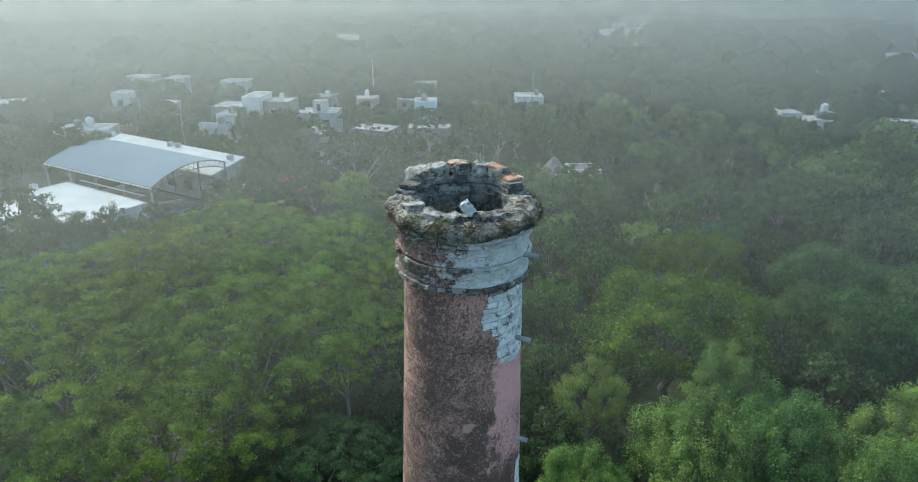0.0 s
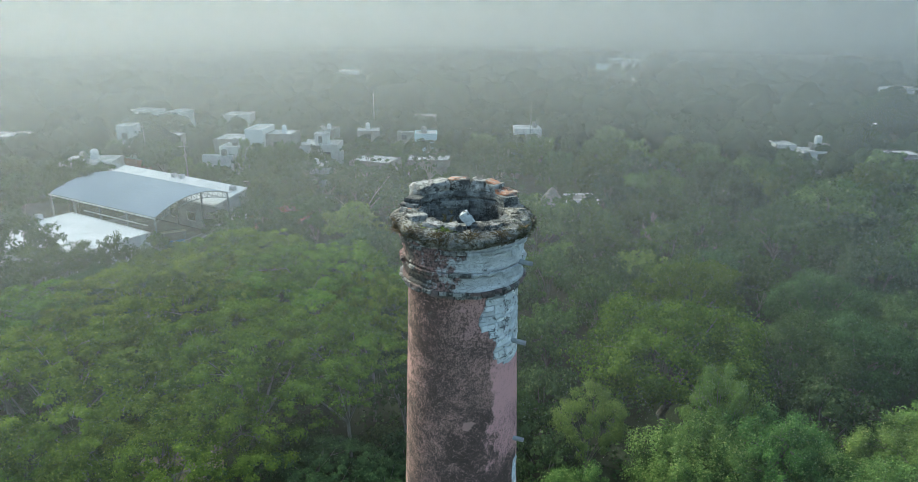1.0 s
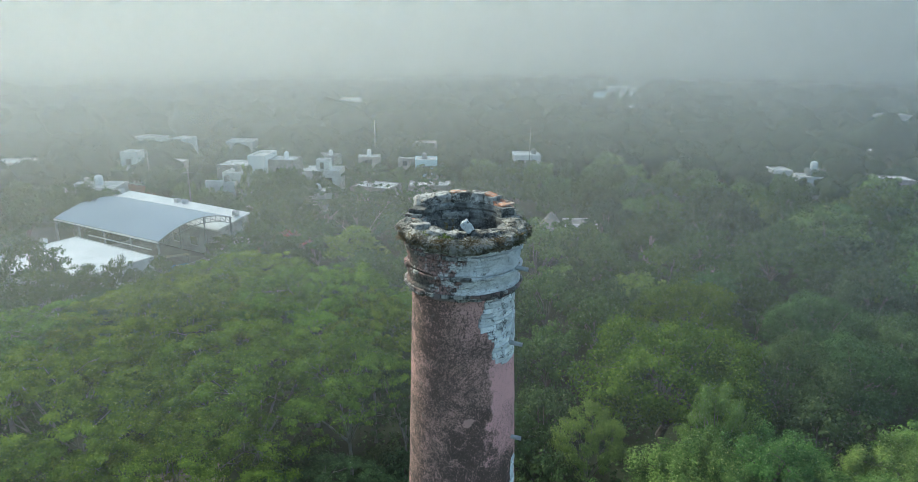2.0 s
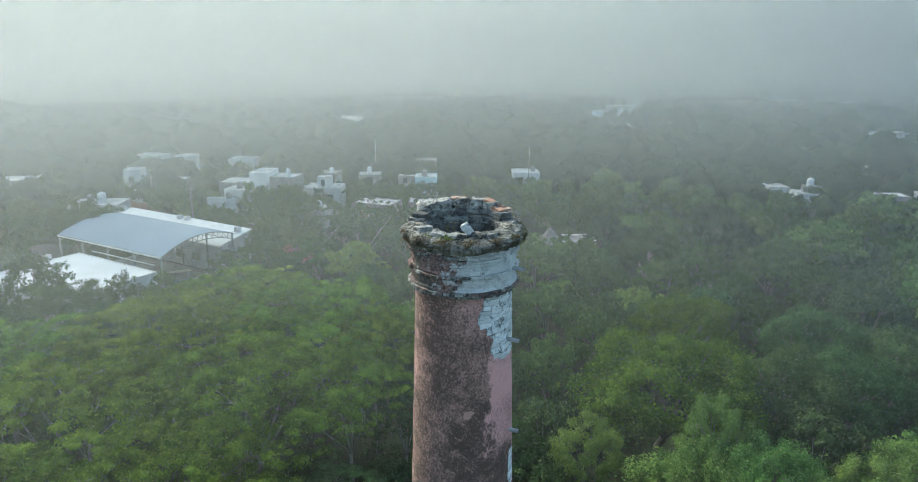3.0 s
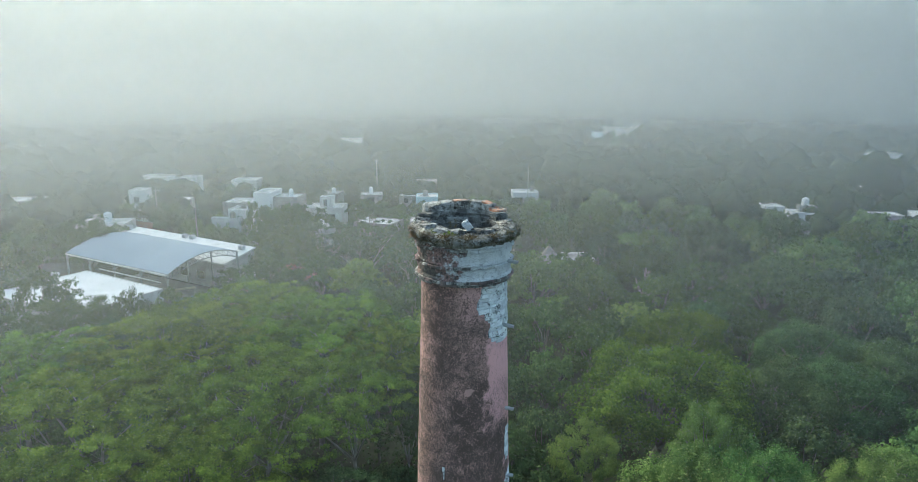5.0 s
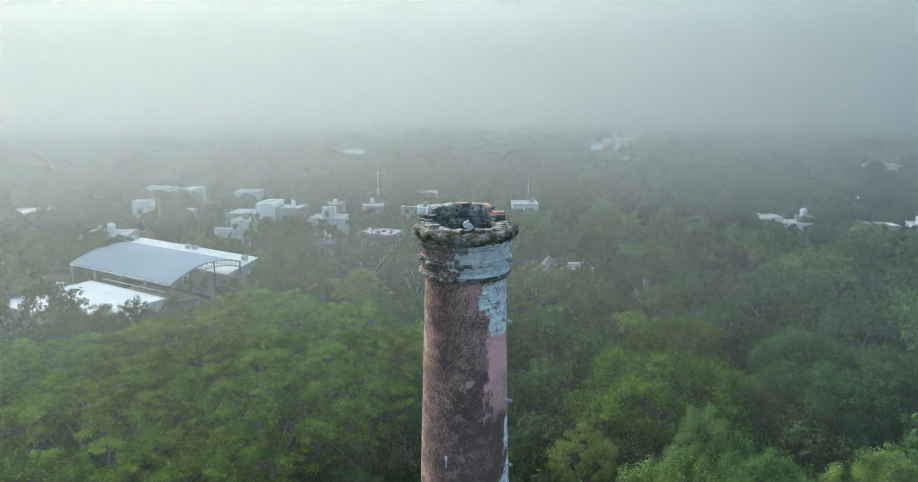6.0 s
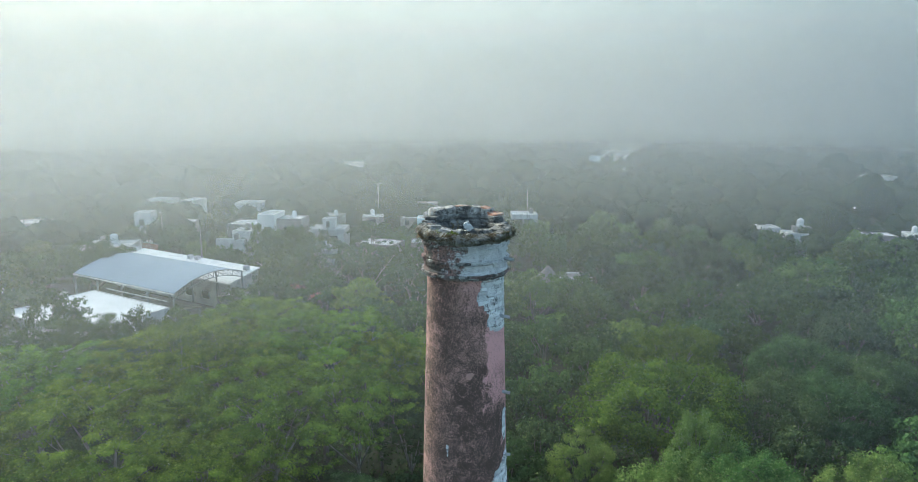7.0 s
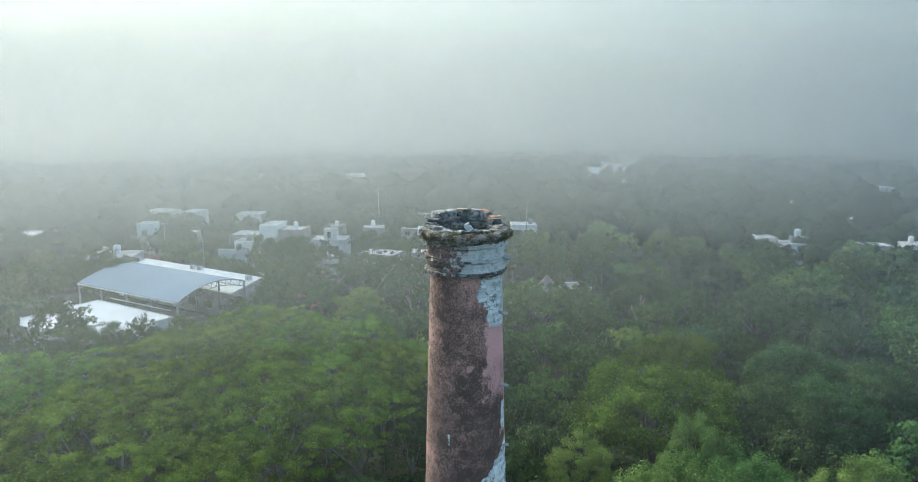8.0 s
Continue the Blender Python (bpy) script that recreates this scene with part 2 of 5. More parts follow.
def stone(bm, m, sx, sy, sz, seed, cuts=2, rough=0.18, rounded=0.24):
    """A worn block: a cut cube with its corners rounded and its faces uneven."""
    bmesh.ops.create_cube(bm, size=1.0)
    if cuts:
        bmesh.ops.subdivide_edges(bm, edges=bm.edges[:], cuts=cuts, use_grid_fill=True)
    for v in bm.verts:
        c = v.co * 2
        c = c.lerp(c.normalized() * 1.12, rounded)
        w = noise.noise(v.co * 2.3 + Vector((seed * 3.7, seed, -seed))) * rough + noise.noise(v.co * 5 + Vector((seed, seed * 2, 0))) * rough * 0.5
        w += noise.noise(v.co * 11 + Vector((0, seed, seed))) * rough * 0.28
        c *= 1 + w
        v.co = m @ Vector((c.x * sx / 2, c.y * sy / 2, c.z * sz / 2))


# ---- trees ----
def leaves(centres, sizes, per, length, width, flat, up, seed, droop=0.35, jitter=0.4):
    """Leaf quads on clumps: an (n, 4, 3) array."""
    g = np.random.default_rng(seed)
    idx = np.repeat(np.arange(len(centres)), per)
    n = len(idx)
    d = g.normal(size=(n, 3))
    d[:, 2] = d[:, 2] * 0.8 + 0.25
    d /= np.linalg.norm(d, axis=1, keepdims=True)
    rad = sizes[idx] * (0.25 + 0.85 * g.random(n) ** 0.7)
    p = centres[idx] + d * rad[:, None] * np.array([1, 1, flat])
    mid = centres.mean(0) - np.array([0, 0, 1.0])
    out = centres[idx] - mid
    out /= np.linalg.norm(out, axis=1, keepdims=True) + 1e-6
    nor = d * 0.5 + out * 0.45 + np.array([0, 0, up]) + g.normal(size=(n, 3)) * jitter
    nor /= np.linalg.norm(nor, axis=1, keepdims=True)
    t = d + g.normal(size=(n, 3)) * 0.8
    t[:, 2] -= droop
    t -= nor * (t * nor).sum(1, keepdims=True)
    t /= np.linalg.norm(t, axis=1, keepdims=True)
    b = np.cross(nor, t)
    k = (0.65 + 0.7 * g.random(n))[:, None]
    le, wi = length * k / 2, width * k / 2
    side = nor * wi * 0.5
    return np.stack([p - t * le, p + b * wi + side, p + t * le - nor * le * 0.25, p - b * wi + side], 1)


def crown_clumps(kind, radius, bottom, top, count, seed):
    """Clump centres and sizes of a crown, above a base at z = 0."""
    g = np.random.default_rng(seed)
    out, sizes = [], []
    ph = g.random(8) * 6.3
    while len(out) < count:
        if kind == "umbrella":
            a, u = g.random() * 2 * math.pi, math.sqrt(g.random())
            edge = radius * (0.82 + 0.18 * math.sin(2 * a + ph[0]) * math.sin(3 * a + ph[1]))
            x, y = math.cos(a) * u * edge, math.sin(a) * u * edge
            z = top - (top - bottom) * (0.34 * u ** 3) + 0.6 * math.sin(x * 0.7 + ph[2]) * math.sin(y * 0.8 + ph[3]) + 0.45 * math.sin(x * 1.9 + ph[6]) * math.sin(y * 2.1 + ph[7])
            if g.random() < 0.3:
                z -= (top - bottom) * (0.18 + 0.3 * g.random())
            s = radius * (0.045 + 0.065 * g.random() ** 1.5)
        else:
            v = g.normal(size=3)
            v /= np.linalg.norm(v)
            if v[2] < -0.45:
                continue
            lump = 0.8 + 0.2 * math.sin(3 * math.atan2(v[1], v[0]) + ph[4]) * math.sin(4 * v[2] + ph[5])
            q = (0.62 + 0.38 * g.random() ** 0.5) * lump
            x, y = v[0] * radius * q, v[1] * radius * q
            mid = bottom + (top - bottom) * 0.42
            z = mid + v[2] * q * ((top - mid) if v[2] > 0 else (mid - bottom))
            s = radius * (0.13 + 0.12 * g.random())
        out.append((x, y, z))
        sizes.append(s)
    return np.array(out), np.array(sizes)


def limbs_mesh(name, centres, trunk_r, fork, seed, share=0.5, lean=0.0, out=0.15, bark=M_BARK):
    """Trunk and limbs that reach up into the clumps."""
    g = np.random.default_rng(seed + 99)
    bm = bmesh.new()
    base = Vector((0, 0, -0.25))
    f = Vector((lean, lean * 0.4, fork))
    tube(bm, [base, Vector((0, 0, 0.3)), f * 0.5 + Vector((g.normal() * 0.15, g.normal() * 0.15, 0)), f], [trunk_r * 1.5, trunk_r * 1.1, trunk_r * 0.95, trunk_r * 0.85], 8)
    pick = g.permutation(len(centres))[:max(4, int(len(centres) * share))]
    mains = []
    for i, k in enumerate(pick):
        c = Vector(centres[k])
        if i < 7 or not mains:
            start, r0 = f, trunk_r * 0.6
        else:
            start, r0 = min(mains, key=lambda q: (q[0] - c).length)
        mid = start.lerp(c, 0.5) + Vector((g.normal() * 0.35, g.normal() * 0.35, abs(g.normal()) * 0.4 + 0.1))
        tip = c + Vector((g.normal() * 0.25, g.normal() * 0.25, out))
        tube(bm, [start, start.lerp(mid, 0.55), mid, c, tip], [r0, r0 * 0.75, r0 * 0.5, r0 * 0.22, r0 * 0.1], 5)
        if i < 40:
            mains.append((mid, r0 * 0.5))
            mains.append((start.lerp(mid, 0.55), r0 * 0.6))
    me = bpy.data.meshes.new(name)
    bm.to_mesh(me)
    bm.free()
    me.materials.append(bark)
    return me


def tree_kind(seed, kind, radius, bottom, top, clumps, per, length, width, trunk_r, flat=0.55, up=0.6, share=0.5, droop=0.35, tight=1.0, corners=4, jitter=0.4):
    c, s = crown_clumps(kind, radius, bottom, top, clumps, seed)
    s = s * tight
    q = leaves(c, s, per, length, width, flat, up, seed, droop, jitter)
    if corners == 3:
        q = q[:, 1:]
    return {"q": q, "limbs": limbs_mesh("trunk", c, trunk_r, bottom * 0.6 + 0.4, seed, share, 0.0, 0.15 if kind == "umbrella" else 0.2, M_PALEBARK if kind == "umbrella" else M_BARK), "radius": radius, "top": top, "meshes": {}}


def crown_mesh(k, mat):
    if mat.name not in k["meshes"]:
        k["meshes"][mat.name] = quads_mesh("crown", k["q"], mat)
    return k["meshes"][mat.name]


def plant(k, x, y, radius, top, mat, label, group, rz=None):
    """One tree of a kind, of that crown radius and height above the ground."""
    t = thing("tree", (x, y, GZ), label, "tree", group, rng.random() * 6.28 if rz is None else rz)
    t.scale = (radius / k["radius"], radius / k["radius"], top / k["top"])
    for nm, me in (("trunk", k["limbs"]), ("crown", crown_mesh(k, mat))):
        o = new(nm, me)
        o.parent = t
    return t

# ---- ground, roads and fog ----
bm = bmesh.new()
bmesh.ops.create_grid(bm, x_segments=60, y_segments=60, size=2600)
ground = tagged(part("ground", bm, M_SOIL), "dark leaf-littered forest soil between the trees", "ground", kind="structure")
ground.location.z = GZ


def patch_of_ground(name, outline, material, label, up):
    bm = bmesh.new()
    bm.faces.new([bm.verts.new((x, y, GZ + up)) for x, y in outline])
    return tagged(part(name, bm, material), label, "ground", kind="structure")


patch_of_ground("yard", ((-25, 53), (-14, 64), (-6, 72), (-2, 69), (-9, 61), (-19, 50)), M_BARE, "bare brown earth of a yard between trees", 0.03)
patch_of_ground("clearing", ((-24, 29), (-19, 31), (-17, 26), (-19, 22), (-24, 23)), M_BARE, "stony bare earth under a spreading tree", 0.035)
patch_of_ground("pavement", ((-43, 75), (-37.5, 84.5), (-33.5, 99), (-26, 92), (-30, 78), (-36, 68)), M_RED, "red-brown paved court edge beside the hall", 0.04)
patch_of_ground("road", ((-110, 96), (-30, 104.5), (-30, 108.5), (-110, 101)), M_ROAD, "grey asphalt village street", 0.04)
patch_of_ground("square", ((-95, 70), (-66, 86), (-72, 97), (-110, 88)), M_ROAD, "pale paved open square beside the hall", 0.05)


scene.cycles.transparent_max_bounces = 24


def mist(radius, top, alpha, fade, lo, hi, white, bank, glare):
    """A curtain of fog on an arc across the view."""
    bm = bmesh.new()
    cols = []
    # the outermost curtain closes behind the camera, unseen, to bounce light back
    half = 180 if radius > 900 else 72
    for i in range(49):
        a = radians(-half + 2 * half * i / 48)
        x, y = math.sin(a) * radius, -15 + math.cos(a) * radius
        cols.append([bm.verts.new((x, y, z)) for z in (GZ - 0.5, GZ + (top - GZ) * 0.25, GZ + (top - GZ) * 0.5, GZ + (top - GZ) * 0.75, top)])
    for c0, c1 in zip(cols, cols[1:]):
        for k in range(4):
            f = bm.faces.new((c0[k], c1[k], c1[k + 1], c0[k + 1]))
            f.smooth = True
    return tagged(part("mist", bm, veil_mat("mist_%d" % radius, radius, alpha, top, fade, lo, hi, white, bank, glare)), "thin white morning fog drifting over the trees", "fog", "fog curtains", "structure")


# white drops with radius: the dimming of light inside the fog, set as colour
MIST = ((28, 38, 0.066, 10, 7, 20, 0.82, 1.15, 0), (50, 40, 0.11, 12, 8, 19, 0.76, 1.2, 0), (122, 54, 0.165, 22, 4, 13, 0.68, 1.42, 0),
        (170, 66, 0.2, 26, 4, 13, 0.66, 1.6, 0), (240, 80, 0.26, 34, 2, 13, 0.6, 1.15, 0), (290, 75, 0.28, 36, 0, 14, 0.58, 1.12, 0), (340, 240, 0.58, 140, -1, 22, 0.56, 1.2, 0), (405, 80, 0.58, 44, -1, 13, 0.55, 1.1, 0),
        (490, 340, 0.94, 220, 4, 34, 0.55, 1.05, 0.36), (590, 80, 0.7, 50, -1, 12, 0.54, 1.05, 0), (720, 90, 0.92, 60, -1, 10, 0.54, 0, 0), (1000, 370, 1.0, 320, 0, 0, 0.56, 0, 0.36))
for m in MIST:
    mist(*m)

# ---- the chimney ----
chimney = thing("chimney", (0, 0, GZ), "tall round stone chimney with stained pink plaster and a ruined cornice", "chimney")


def shaft_radius(z):
    return 1.09 + (24.0 - z) * 0.028


def plaster():
    n = Nodes("stained_pink_plaster")
    co = n.coords()
    sep = n.add("SeparateXYZ")
    n.link(co, sep.inputs[0])
    x, y, z = sep.outputs
    th = n.math("MULTIPLY", n.math("ARCTAN2", x, n.math("MULTIPLY", y, -1.0)), 57.2958)
    z = n.math("ADD", z, GZ)
    big = n.noise(co, 0.9, 5, 0.6)
    mid = n.noise(co, 3.2, 6, 0.65)
    fine = n.noise(co, 13, 8, 0.75)
    grit = n.noise(co, 52, 5, 0.75)
    warp = n.math("ADD", th, n.span(mid, 0.3, 0.7, -16, 16))
    zw = n.math("ADD", z, n.span(mid, 0.3, 0.7, -0.25, 0.25))
    # the flank that rain keeps clean, in two tongues, also painted brighter for lack of light
    clean = n.math("MULTIPLY", n.span(warp, 22, 40), n.math("MULTIPLY", n.span(zw, 20.4, 21.0), n.span(zw, 23.5, 22.9)))
    clean = n.math("MAXIMUM", clean, n.math("MULTIPLY", n.span(warp, -5, 15, 0, 0.4), n.span(zw, 23.2, 23.9)))
    clean = n.math("MAXIMUM", clean, n.math("MULTIPLY", n.span(warp, 62, 72), 0.9))
    # the dark growth below
    growth = n.math("MULTIPLY", n.span(warp, -18, 5), n.span(zw, 22.2, 21.6))
    growth = n.math("MAXIMUM", growth, n.math("MULTIPLY", n.math("MULTIPLY", n.span(warp, -62, -40), n.span(warp, -5, -25)), n.span(zw, 22.0, 23.6, 0.15, 0.8)))
    amount = n.math("ADD", 0.56, n.math("MULTIPLY", growth, 0.15))
    amount = n.math("SUBTRACT", amount, n.math("MULTIPLY", clean, 0.32))
    amount = n.math("ADD", amount, n.span(big, 0.3, 0.7, -0.11, 0.10))
    amount = n.math("ADD", amount, n.span(mid, 0.3, 0.7, -0.06, 0.06))
    amount = n.math("SUBTRACT", amount, n.span(warp, -55, -85, 0, 0.08))
    dust = n.noise(co, 26, 6, 0.8)
    speck = n.math("ADD", n.math("MULTIPLY_ADD", fine, 0.7, -1.05), n.math("ADD", n.math("MULTIPLY", grit, 1.2), n.math("MULTIPLY", dust, 1.2)))
    stain = n.span(speck, n.math("SUBTRACT", 0.965, amount), n.math("SUBTRACT", 1.035, amount))
    d = n.add("VectorMath", operation="DISTANCE")
    n.link(co, d.inputs[0])
    d.inputs[1].default_value = (0.165, -1.145, 21.75 - GZ)
    spot = n.span(n.math("ADD", d.outputs["Value"], n.span(mid, 0.3, 0.7, -0.06, 0.06)), 0.07, 0.11, 1.0, 0.0)
    stain = n.math("MULTIPLY", stain, n.math("SUBTRACT", 1.0, spot))
    pink = n.mix(n.span(mid, 0.35, 0.65), (0.50, 0.29, 0.255), (0.39, 0.25, 0.21))
    pink = n.mix(n.span(big, 0.45, 0.7, 0, 0.5), pink, (0.275, 0.21, 0.18))
    # strong pink: light that this flank lacks is put into its colour
    pink = n.mix(n.math("MULTIPLY", clean, 0.92), pink, (0.70, 0.38, 0.37))
    dark = n.mix(n.span(grit, 0.35, 0.7), (0.022, 0.018, 0.016), (0.105, 0.074, 0.06))
    col = n.mix(n.math("MULTIPLY", stain, 0.88), pink, dark)
    lich = n.math("MULTIPLY", n.span(n.noise(co, 9, 4, 0.6), 0.62, 0.70), n.span(warp, -10, -50))
    col = n.mix(n.math("MULTIPLY", lich, 0.6), col, (0.34, 0.30, 0.26))
    n.bump(n.math("ADD", n.math("MULTIPLY", fine, 0.6), n.math("ADD", n.math("MULTIPLY", mid, 0.5), n.math("MULTIPLY", grit, 0.25))), 0.6, 0.03)
    return n.finish(col, 0.95)


M_PLASTER = plaster()


def fbm(x, y, z, s=1.0):
    p = Vector((x, y, z)) * s
    return noise.noise(p) * 0.6 + noise.noise(p * 2.1) * 0.3 + noise.noise(p * 4.3) * 0.15


UPPER = ((24.7, 26), (24.45, 25), (24.2, 23), (23.98, 18), (23.8, 19), (23.63, 25), (23.5, 31), (23.42, 37), (23.2, 35), (23.05, 36), (22.93, 44), (22.86, 56))
LOWER = ((19.15, 72), (18.9, 60), (18.66, 47), (18.4, 36), (18.2, 23), (17.6, 14), (16.0, 10), (14.0, 16), (13.0, 60))


def bound(table, z):
    for (z0, a0), (z1, a1) in zip(table, table[1:]):
        if z1 <= z <= z0:
            return a1 + (a0 - a1) * (z - z1) / (z0 - z1)
    return 999


def lost(th, z):
    """Whether the plaster has fallen off at this angle (degrees) and height."""
    w = fbm(math.sin(radians(th)) * 2, math.cos(radians(th)) * 2, z, 3.5)
    if bound(UPPER, z) + w * 5 < th < 118 or bound(LOWER, z) + w * 8 < th < 118:
        return True
    if 19.55 < z < 20.45 and 62 + w * 9 + abs(z - 20.0) * 8 < th < 80:
        return True
    return abs(th + 23.2) < 1.5 + w * 2.5 and 19.28 < z < 19.62


# core of rubble masonry, with the plaster skin outside it
bm = bmesh.new()
segs, rows = 220, 250
zs = [6.0 + (24.5 - 6.0) * (i / rows) ** 0.8 for i in range(rows + 1)]
zs = [GZ - 0.3, 0.0, 3.0] + zs
grid = []
for z in zs:
    ring = []
    for k in range(segs):
        th = 360 * k / segs - 180
        a = radians(th)
        r = shaft_radius(z) + 0.012 * fbm(math.sin(a) * 1.1, math.cos(a) * 1.1, z, 2.2)
        ring.append((th, z, r, lost(th, z) if z > 8 else False))
    grid.append(ring)
verts = [[bm.verts.new((math.sin(radians(th)) * (r - (0.055 if gone else 0)), -math.cos(radians(th)) * (r - (0.055 if gone else 0)), z - GZ)) for th, z, r, gone in ring] for ring in grid]
for r0, r1 in zip(verts, verts[1:]):
    for k in range(segs):
        f = bm.faces.new((r0[k], r0[(k + 1) % segs], r1[(k + 1) % segs], r1[k]))
        f.smooth = True
part("shaft", bm, M_PLASTER, chimney, "pink lime plaster blackened with algae")

# masonry laid bare where the plaster is gone: thin uneven courses
def course_stone(th0, th1, z0, z1, depth, seed, mat, name="stone", r_at=shaft_radius, parent=None):
    """A curved slab of one course with a worn, uneven face and a narrow sunk joint round it."""
    g = random.Random(seed)
    bm = bmesh.new()
    w, h = th1 - th0, z1 - z0
    inner = max(2, int(w / 2.2))
    lip_t, lip_z = min(0.45, w * 0.1), min(0.008, h * 0.15)
    cols = [th0] + [th0 + lip_t + (w - 2 * lip_t) * i / inner for i in range(inner + 1)] + [th1]
    rows = [z0, z0 + lip_z, z0 + h * 0.36, z0 + h * 0.64, z1 - lip_z, z1]
    back = 0.055 if r_at is shaft_radius else 0.035
    tip, off = g.uniform(-0.012, 0.012), g.uniform(0, 50)
    grid = []
    for j, z in enumerate(rows):
        row = []
        for i, th in enumerate(cols):
            edge = i in (0, len(cols) - 1) or j in (0, 5)
            a = radians(th)
            x, y = math.sin(a), math.cos(a)
            rough = 0.022 * noise.noise(Vector((x * 7 + off, y * 7, z * 9))) + 0.012 * noise.noise(Vector((x * 19, y * 19 + off, z * 22)))
            r = r_at(z) - back + (0.0 if edge else depth + rough + tip * (j - 2.5) * 0.5)
            dz = 0.02 * noise.noise(Vector((x * 5 + off, y * 5, off)))
            row.append(bm.verts.new((x * r, -y * r, z - GZ + dz)))
        grid.append(row)
    for r0, r1 in zip(grid, grid[1:]):
        for k in range(len(cols) - 1):
            bm.faces.new((r0[k], r0[k + 1], r1[k + 1], r1[k]))
    return part(name, bm, mat, parent or chimney)


def bare_courses(za, zb, tha, thb, seed):
    """Each course runs as far as the plaster is gone and is cut into stones."""
    g = random.Random(seed)
    z = za
    while z < zb:
        h = g.uniform(0.075, 0.16)
        run = []
        for k in range(int(tha * 2), int(thb * 2) + 1):
            inside = lost(k / 2, z + h / 2) and k < thb * 2
            if inside:
                run.append(k / 2)
            elif run:
                th, end = run[0], run[-1]
                while th < end - 1.0:
                    w = min(g.uniform(10, 26), end - th)
                    if end - th - w < 5:
                        w = end - th
                    course_stone(th + 0.1, th + w - 0.1, z + 0.001, z + h - 0.001, g.uniform(0.045, 0.06), g.random(), M_WHITESTONE)
                    th += w
                run = []
        z += h


bare_courses(22.86, 24.42, 10, 120, 3)
bare_courses(14.0, 20.45, -30, 120, 4)


def ring_material(name, white, dark, pink, cut):
    """Limewashed bands: clean and white on one flank, black with growth on the other."""
    n = Nodes(name)
    co = n.coords()
    sep = n.add("SeparateXYZ")
    n.link(co, sep.inputs[0])
    th = n.math("MULTIPLY", n.math("ARCTAN2", sep.outputs[0], n.math("MULTIPLY", sep.outputs[1], -1.0)), 57.2958)
    mid, fine, big = n.noise(co, 4, 6, 0.7), n.noise(co, 22, 5, 0.7), n.noise(co, 1.3, 4)
    warp = n.math("ADD", th, n.span(mid, 0.25, 0.75, -35, 35))
    side = n.span(warp, cut - 12, cut + 12)
    left = n.mix(n.span(big, 0.42, 0.58), dark, pink)
    left = n.mix(n.span(fine, 0.42, 0.62), left, tuple(v * 0.4 for v in dark))
    left = n.mix(n.span(n.noise(co, 11, 4, 0.6), 0.62, 0.68, 0, 0.8), left, (0.42, 0.41, 0.38))
    right = n.mix(n.span(mid, 0.4, 0.7), white, tuple(v * 0.72 for v in white))
    right = n.mix(n.span(fine, 0.6, 0.72), right, (0.13, 0.125, 0.12))
    crack = n.add("TexVoronoi", feature="DISTANCE_TO_EDGE")
    st = n.add("Mapping")
    n.link(co, st.inputs[0])
    st.inputs["Scale"].default_value = (2.2, 2.2, 6.0)
    wob = n.mix(0.12, st.outputs[0], n.noise(co, 5, 3, 0.5, 1))
    n.link(wob, crack.inputs["Vector"])
    line = n.span(crack.outputs["Distance"], 0.0, 0.035, 1.0, 0.0)
    right = n.mix(n.math("MULTIPLY", line, n.span(big, 0.35, 0.6, 0.2, 0.9)), right, (0.12, 0.115, 0.11))
    col = n.mix(side, left, right)
    n.bump(n.math("SUBTRACT", n.math("ADD", mid, n.math("MULTIPLY", fine, 0.8)), n.math("MULTIPLY", line, 0.6)), 1.0, 0.04)
    return n.finish(col, 0.95)


M_BAND = ring_material("limewashed_band", (0.74, 0.75, 0.75), (0.15, 0.135, 0.12), (0.34, 0.21, 0.19), -10)
M_CORNICE = rough_mat("mossy_rubble", (0.20, 0.19, 0.17), (0.40, 0.385, 0.35), 7.0, 40, 1.0, 1.0, 0.06, dirt=(0.09, 0.085, 0.05), dirt_at=(0.5, 0.62), lichen=0.7)


def band(name, profile, amp, label, seed, mat):
    bm = bmesh.new()

    def wob(th, r, z):
        flank = 0.09 * math.sin(th) ** 2 if name == "cornice" and z + GZ > 25.42 else 0.0
        x, y = math.sin(th) * r, math.cos(th) * r
        return amp * fbm(x + seed, y, z * 1.6, 2.6) + amp * 0.5 * fbm(x, y + seed, z * 3, 7) + amp * 0.3 * fbm(x, y, z + seed, 19), amp * 0.35 * fbm(x, y, seed, 3) + flank
    full = []
    for (r0, z0), (r1, z1) in zip(profile, profile[1:]):
        k = max(2, int(math.hypot(r1 - r0, z1 - z0) / 0.028))
        full += [(r0 + (r1 - r0) * i / k, z0 + (z1 - z0) * i / k - GZ) for i in range(k)]
    full.append((profile[-1][0], profile[-1][1] - GZ))
    lathe(bm, full, 420, wob)
    return part(name, bm, mat, chimney, label)


band("lower_band", ((1.06, 24.40), (1.13, 24.44), (1.18, 24.51), (1.185, 24.61), (1.13, 24.66), (1.135, 24.9), (1.0, 24.92)), 0.035, "chipped double moulding, white on its clean flank", 3, M_BAND)
band("upper_band", ((1.0, 24.86), (1.15, 24.91), (1.175, 24.96), (1.13, 25.0), (1.135, 25.3), (1.18, 25.36), (1.16, 25.42), (1.0, 25.43)), 0.035, "limewashed neck band with open cracks", 8, M_BAND)
